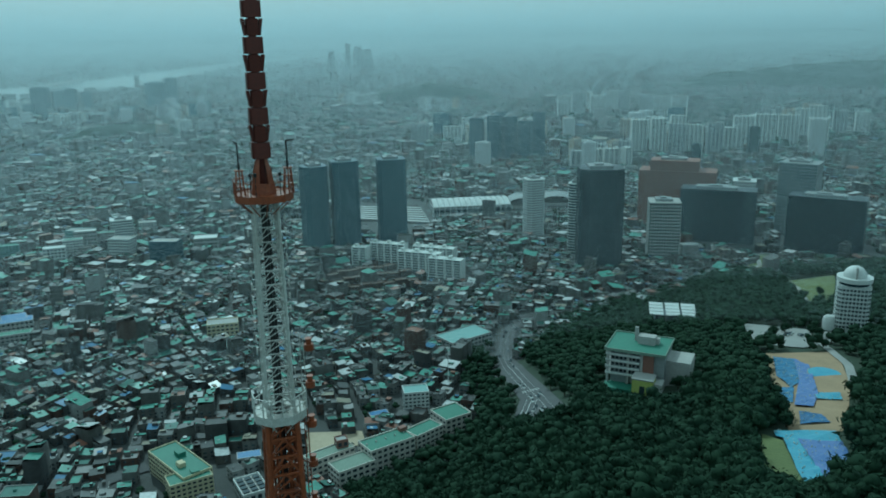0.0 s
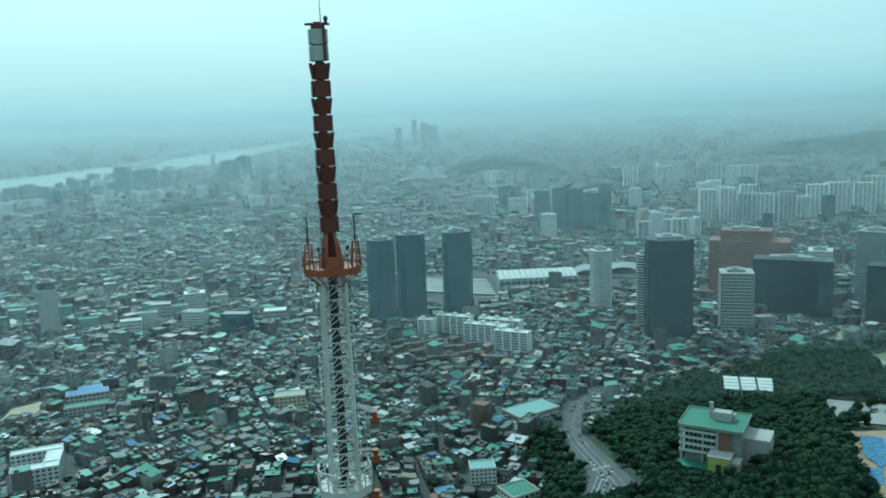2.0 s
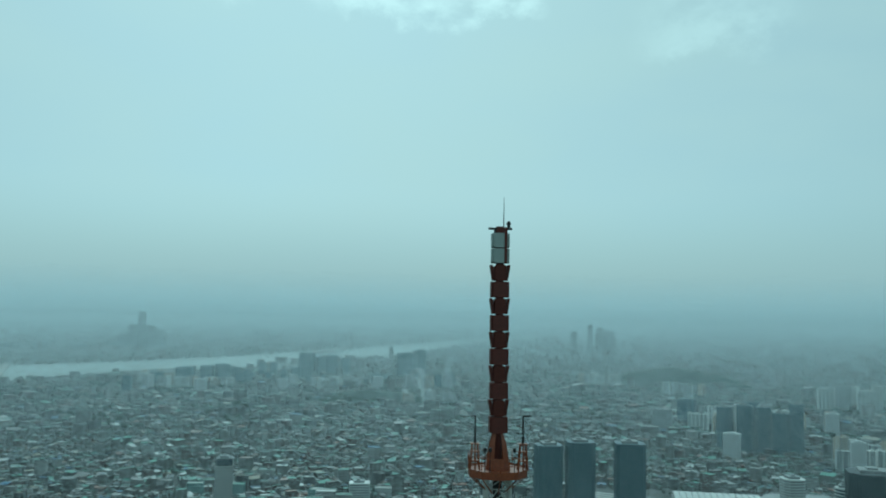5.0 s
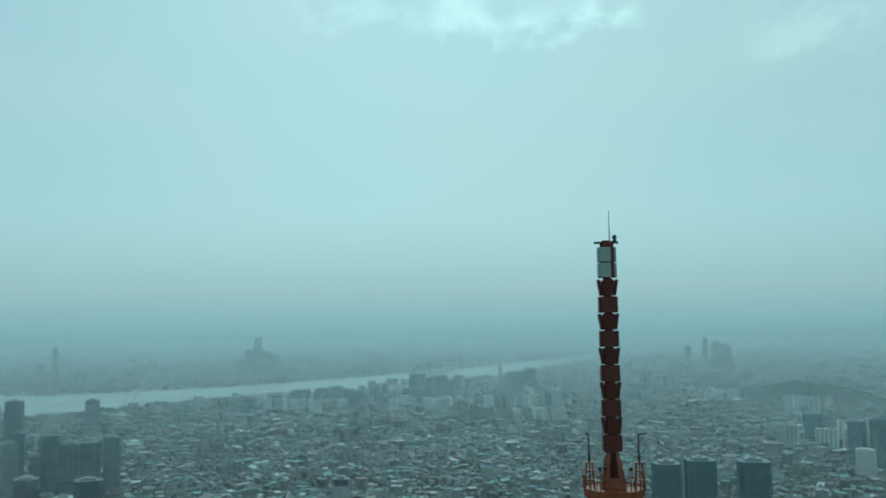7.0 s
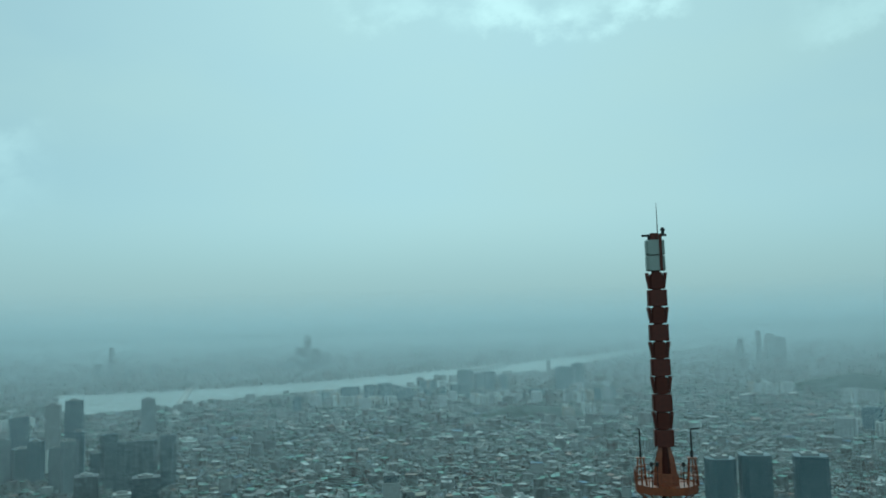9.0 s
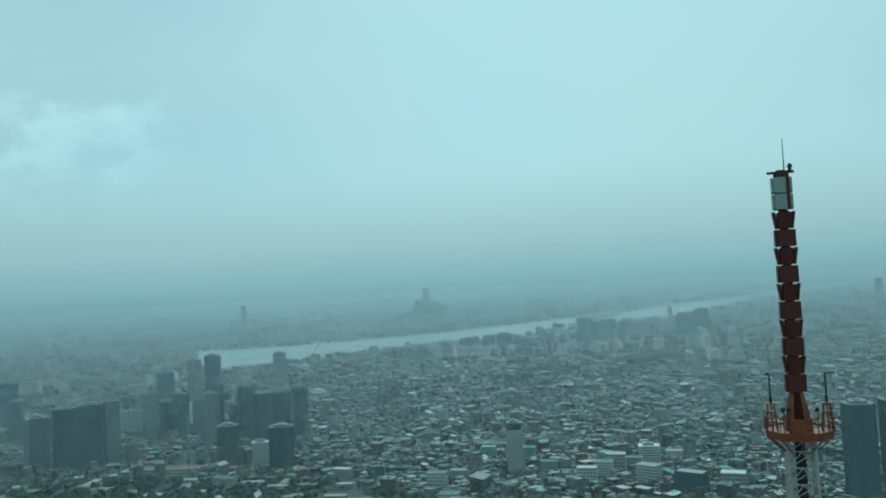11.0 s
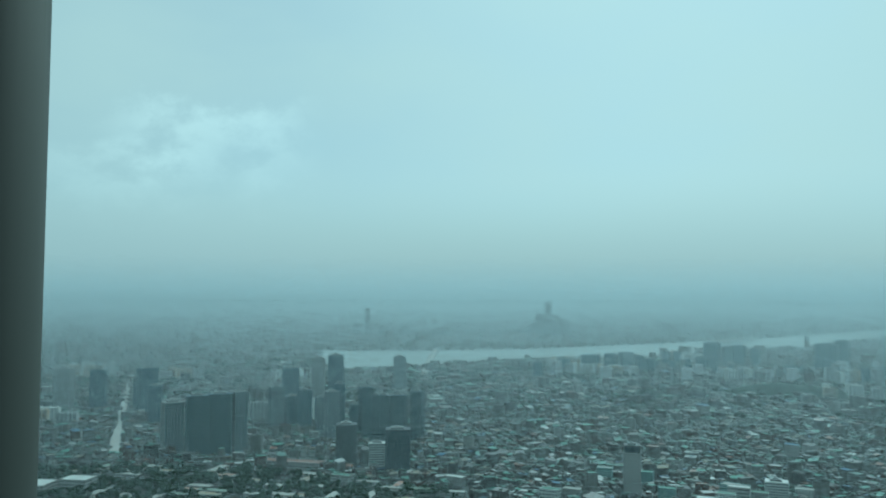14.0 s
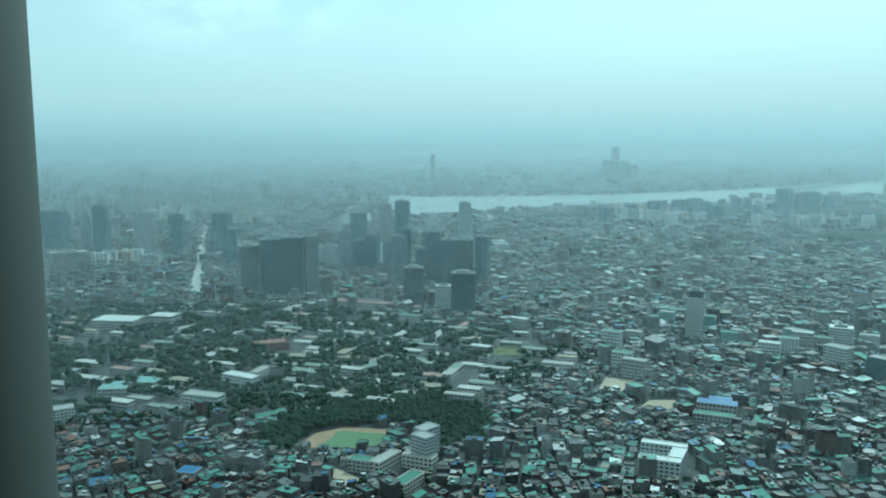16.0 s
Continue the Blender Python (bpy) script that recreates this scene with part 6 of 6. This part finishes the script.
gp = spots(0, -88, -36, 620, 1500, 11.0, 6, lambda x, y: inside(GARRISON, x, y), 0.5)
keep = np.array([noise.noise(Vector((x * 0.012, y * 0.012, 3))) - (0.1 if x < -960 else 0.14) - (0.15 if (x + 700) ** 2 + (y - 650) ** 2 < 150 ** 2 else 0) for x, y in gp]) > -0.32
wood("park_trees", "dark green trees among low barracks", gp[keep], (10, 18), CHEAP, 7)
bp = np.concatenate([polyline([(-631, 348), (-675, 398), (-655, 437), (-644, 514)], 60), polyline([(-614, 344), (-667, 419), (-642, 498), (-638, 564)], 60), polyline([(-522, 448), (-529, 503), (-547, 542)], 24), polyline([(-802, 215), (-773, 285), (-701, 356)], 40)])
bp = np.concatenate([bp + rgt.normal(0, 7, bp.shape) for _ in range(4)])
wood("park_trees", "dark green trees round the sports ground", bp, (8, 14), CHEAP, 9)
wood("field_wood", "dark green belt of trees round the sports ground", spots(0, -66, -42, 480, 900, 7.0, 16, lambda x, y: inside(FIELD_WOOD, x, y)), (8, 14), COARSE, 17)
cp = spots(0, -80, 30, 440, 1900, 19.0, 10, lambda x, y: (height(x, y) < 6) & ~inside(GARRISON, x, y))
keep = np.array([noise.noise(Vector((x * 0.009, y * 0.009, 9))) for x, y in cp]) > 0.0
wood("street_trees", "green trees between houses", cp[keep], (6, 11), CHEAP, 11)

# ---- the sea of low houses ----
for r0, r1, pitch, seed, detail, h0, h1 in ((380, 1000, 11.3, 11, True, 4.5, 9.5), (1000, 1900, 15.5, 12, False, 5, 12), (1900, 3600, 23.0, 13, False, 5, 15)):
    c, n = low_houses(r0, r1, pitch, seed, detail, h0=h0, h1=h1)
    tagged(new("low_houses", c.mesh("low_houses", [M_WALL, M_ROOF, M_PANE])), "dense low houses with green, grey and white flat roofs", "houses", "low houses", "stuff")
for r0, r1, pitch, seed, h0, h1, size in ((3600, 5500, 75.0, 14, 8, 24, (0.2, 0.42)), (5500, 9000, 125.0, 15, 10, 30, (0.13, 0.27))):
    c, n = low_houses(r0, r1, pitch, seed, False, h0=h0, h1=h1, size=size)
    tagged(new("far_houses", c.mesh("far_houses", [M_WALL, M_ROOF], True)), "far blocks dissolving in haze", "houses", "low houses", "stuff")
cp = spots(0, -84, 34, 1900, 3500, 34.0, 12, lambda x, y: ~in_river(x, y))
keep = np.array([noise.noise(Vector((x * 0.005, y * 0.005, 4))) for x, y in cp]) > 0.08
wood("far_trees", "dark tree clumps between hazy houses", cp[keep], (16, 30), CHEAP, 13)


# ---- the nearest houses, one by one ----
def house_kind(i):
    rg = random.Random(40 + i)
    w, d, h = rg.uniform(9, 12.5), rg.uniform(8, 11.5), rg.choice((5.8, 8.4, 9.0, 11.2))
    ob = base("house", ("low brick house with a green painted flat roof", "low pale house with a grey flat roof and stair head", "low house with a flat roof and rooftop water tank")[i % 3], "house", 0, 0, -200, 0, "low houses")
    wall = (M_WALL_ONE, M_WALL_ONE)[i % 2]
    b = Buf()
    b.prism(rect(w, d), 0, h)
    part("wall", b, wall, ob)
    ring, inner = rect(w, d), rect(w - 0.5, d - 0.5)
    b = Buf()
    for k in range(4):
        j = (k + 1) % 4
        b.face([(*ring[k], h), (*ring[j], h), (*ring[j], h + 0.8), (*ring[k], h + 0.8)])
        b.face([(*ring[k], h + 0.8), (*ring[j], h + 0.8), (*inner[j], h + 0.8), (*inner[k], h + 0.8)])
        b.face([(*inner[j], h), (*inner[k], h), (*inner[k], h + 0.8), (*inner[j], h + 0.8)])
    part("parapet", b, wall, ob)
    b = Buf()
    b.face([(*q, h + 0.1) for q in inner])
    top = part("roof", b, M_ROOF_ONE, ob)
    b = Buf()
    x, y = rg.uniform(-w / 4, w / 4), rg.uniform(-d / 4, d / 4)
    b.box(x - 1.3, y - 1.2, h + 0.1, x + 1.3, y + 1.2, h + 2.4)
    part("stair_head", b, wall, top)
    b = Buf()
    b.tube((-x * 1.2 + 1, -y * 1.2, h + 0.1), (-x * 1.2 + 1, -y * 1.2, h + 1.3), 0.6, 8)
    part("water_tank", b, (M_BLUE, M_TEAL, M_CONC)[i % 3], top)
    for sx, sy, lx in ((0, -1, -0.25), (0, -1, 0.25), (1, 0, 0.1), (-1, 0, -0.1)):
        b = Buf()
        for st in range(int(h // 2.9)):
            z = 1.2 + st * 2.8
            if sx:
                b.box(sx * w / 2 - 0.06, lx * d - 0.8, z, sx * w / 2 + 0.06, lx * d + 0.8, z + 1.3)
            else:
                b.box(lx * w - 0.8, sy * d / 2 - 0.06, z, lx * w + 0.8, sy * d / 2 + 0.06, z + 1.3)
        part("window", b, M_PANE, ob)
    return ob


M_ROOF_ONE = palette("house_roof", [(0.26, (0.1, 0.28, 0.2)), (0.18, (0.07, 0.16, 0.13)), (0.2, (0.22, 0.22, 0.215)), (0.2, (0.1, 0.1, 0.1)), (0.1, (0.66, 0.67, 0.66)), (0.06, (0.26, 0.1, 0.06))], 0.6, False)
M_WALL_ONE = palette("house_render", [(0.3, (0.4, 0.38, 0.35)), (0.25, (0.28, 0.25, 0.22)), (0.2, (0.21, 0.12, 0.085)), (0.25, (0.5, 0.49, 0.47))], 0.85, False)
kinds = [house_kind(i) for i in range(9)]
for i, (x, y, t) in enumerate(PLOTS):
    m = pose(x, y, float(height(x, y)) - 0.6, 0, 0, math.degrees(t) + random.choice((0, 90, 180, 270)))
    if i < len(kinds):
        kinds[i].matrix_world = m
    else:
        copy_thing(kinds[i % len(kinds)], m)


# ---- single trees at the plaza, the dig and the road ----
def tree_kind(i):
    ob = base("tree", "broad dark green deciduous tree", "tree", 0, 0, -200, 0, "single trees")
    b = Buf()
    b.tube((0, 0, -1), (0, 0, 4.5), 0.4, 7, 0.25)
    for k in range(4):
        a = k * 1.57 + i
        b.tube((0, 0, 3.2 + 0.3 * k), (1.9 * math.cos(a), 1.9 * math.sin(a), 6.0 + 0.3 * k), 0.2, 5, 0.07)
    part("trunk", b, M_BARK, ob)
    v, t = crown_template(9, 60, 70 + i)
    part("crown", big_mesh("crown", v * np.array([8.5, 8.5, 9]) + np.array([0, 0, 0.5]), t, [M_LEAF]), None, ob)
    return ob


M_BARK = material("bark", (0.09, 0.07, 0.05), 0.9, 0, 0.3, 2.0)
tree_spots = [(248, 564), (260, 547), (274, 538), (233, 551), (159, 350), (160, 360), (188, 344), (262, 540), (150, 274), (196, 482), (170, 406), (156, 366), (184, 441),
              (262, 522), (322, 702), (343, 714), (297, 665), (38, 629), (43, 518), (72, 466), (67, 493), (33, 575), (90, 449), (133, 436)]
tree_kinds = [tree_kind(i) for i in range(4)]
for i, (x, y) in enumerate(tree_spots):
    s = random.uniform(0.8, 1.2)
    m = pose(x, y, float(height(x, y)) + 0.3, 0, 0, random.uniform(0, 360))
    if i < 4:
        tree_kinds[i].matrix_world = m
    else:
        copy_thing(tree_kinds[i % 4], m)
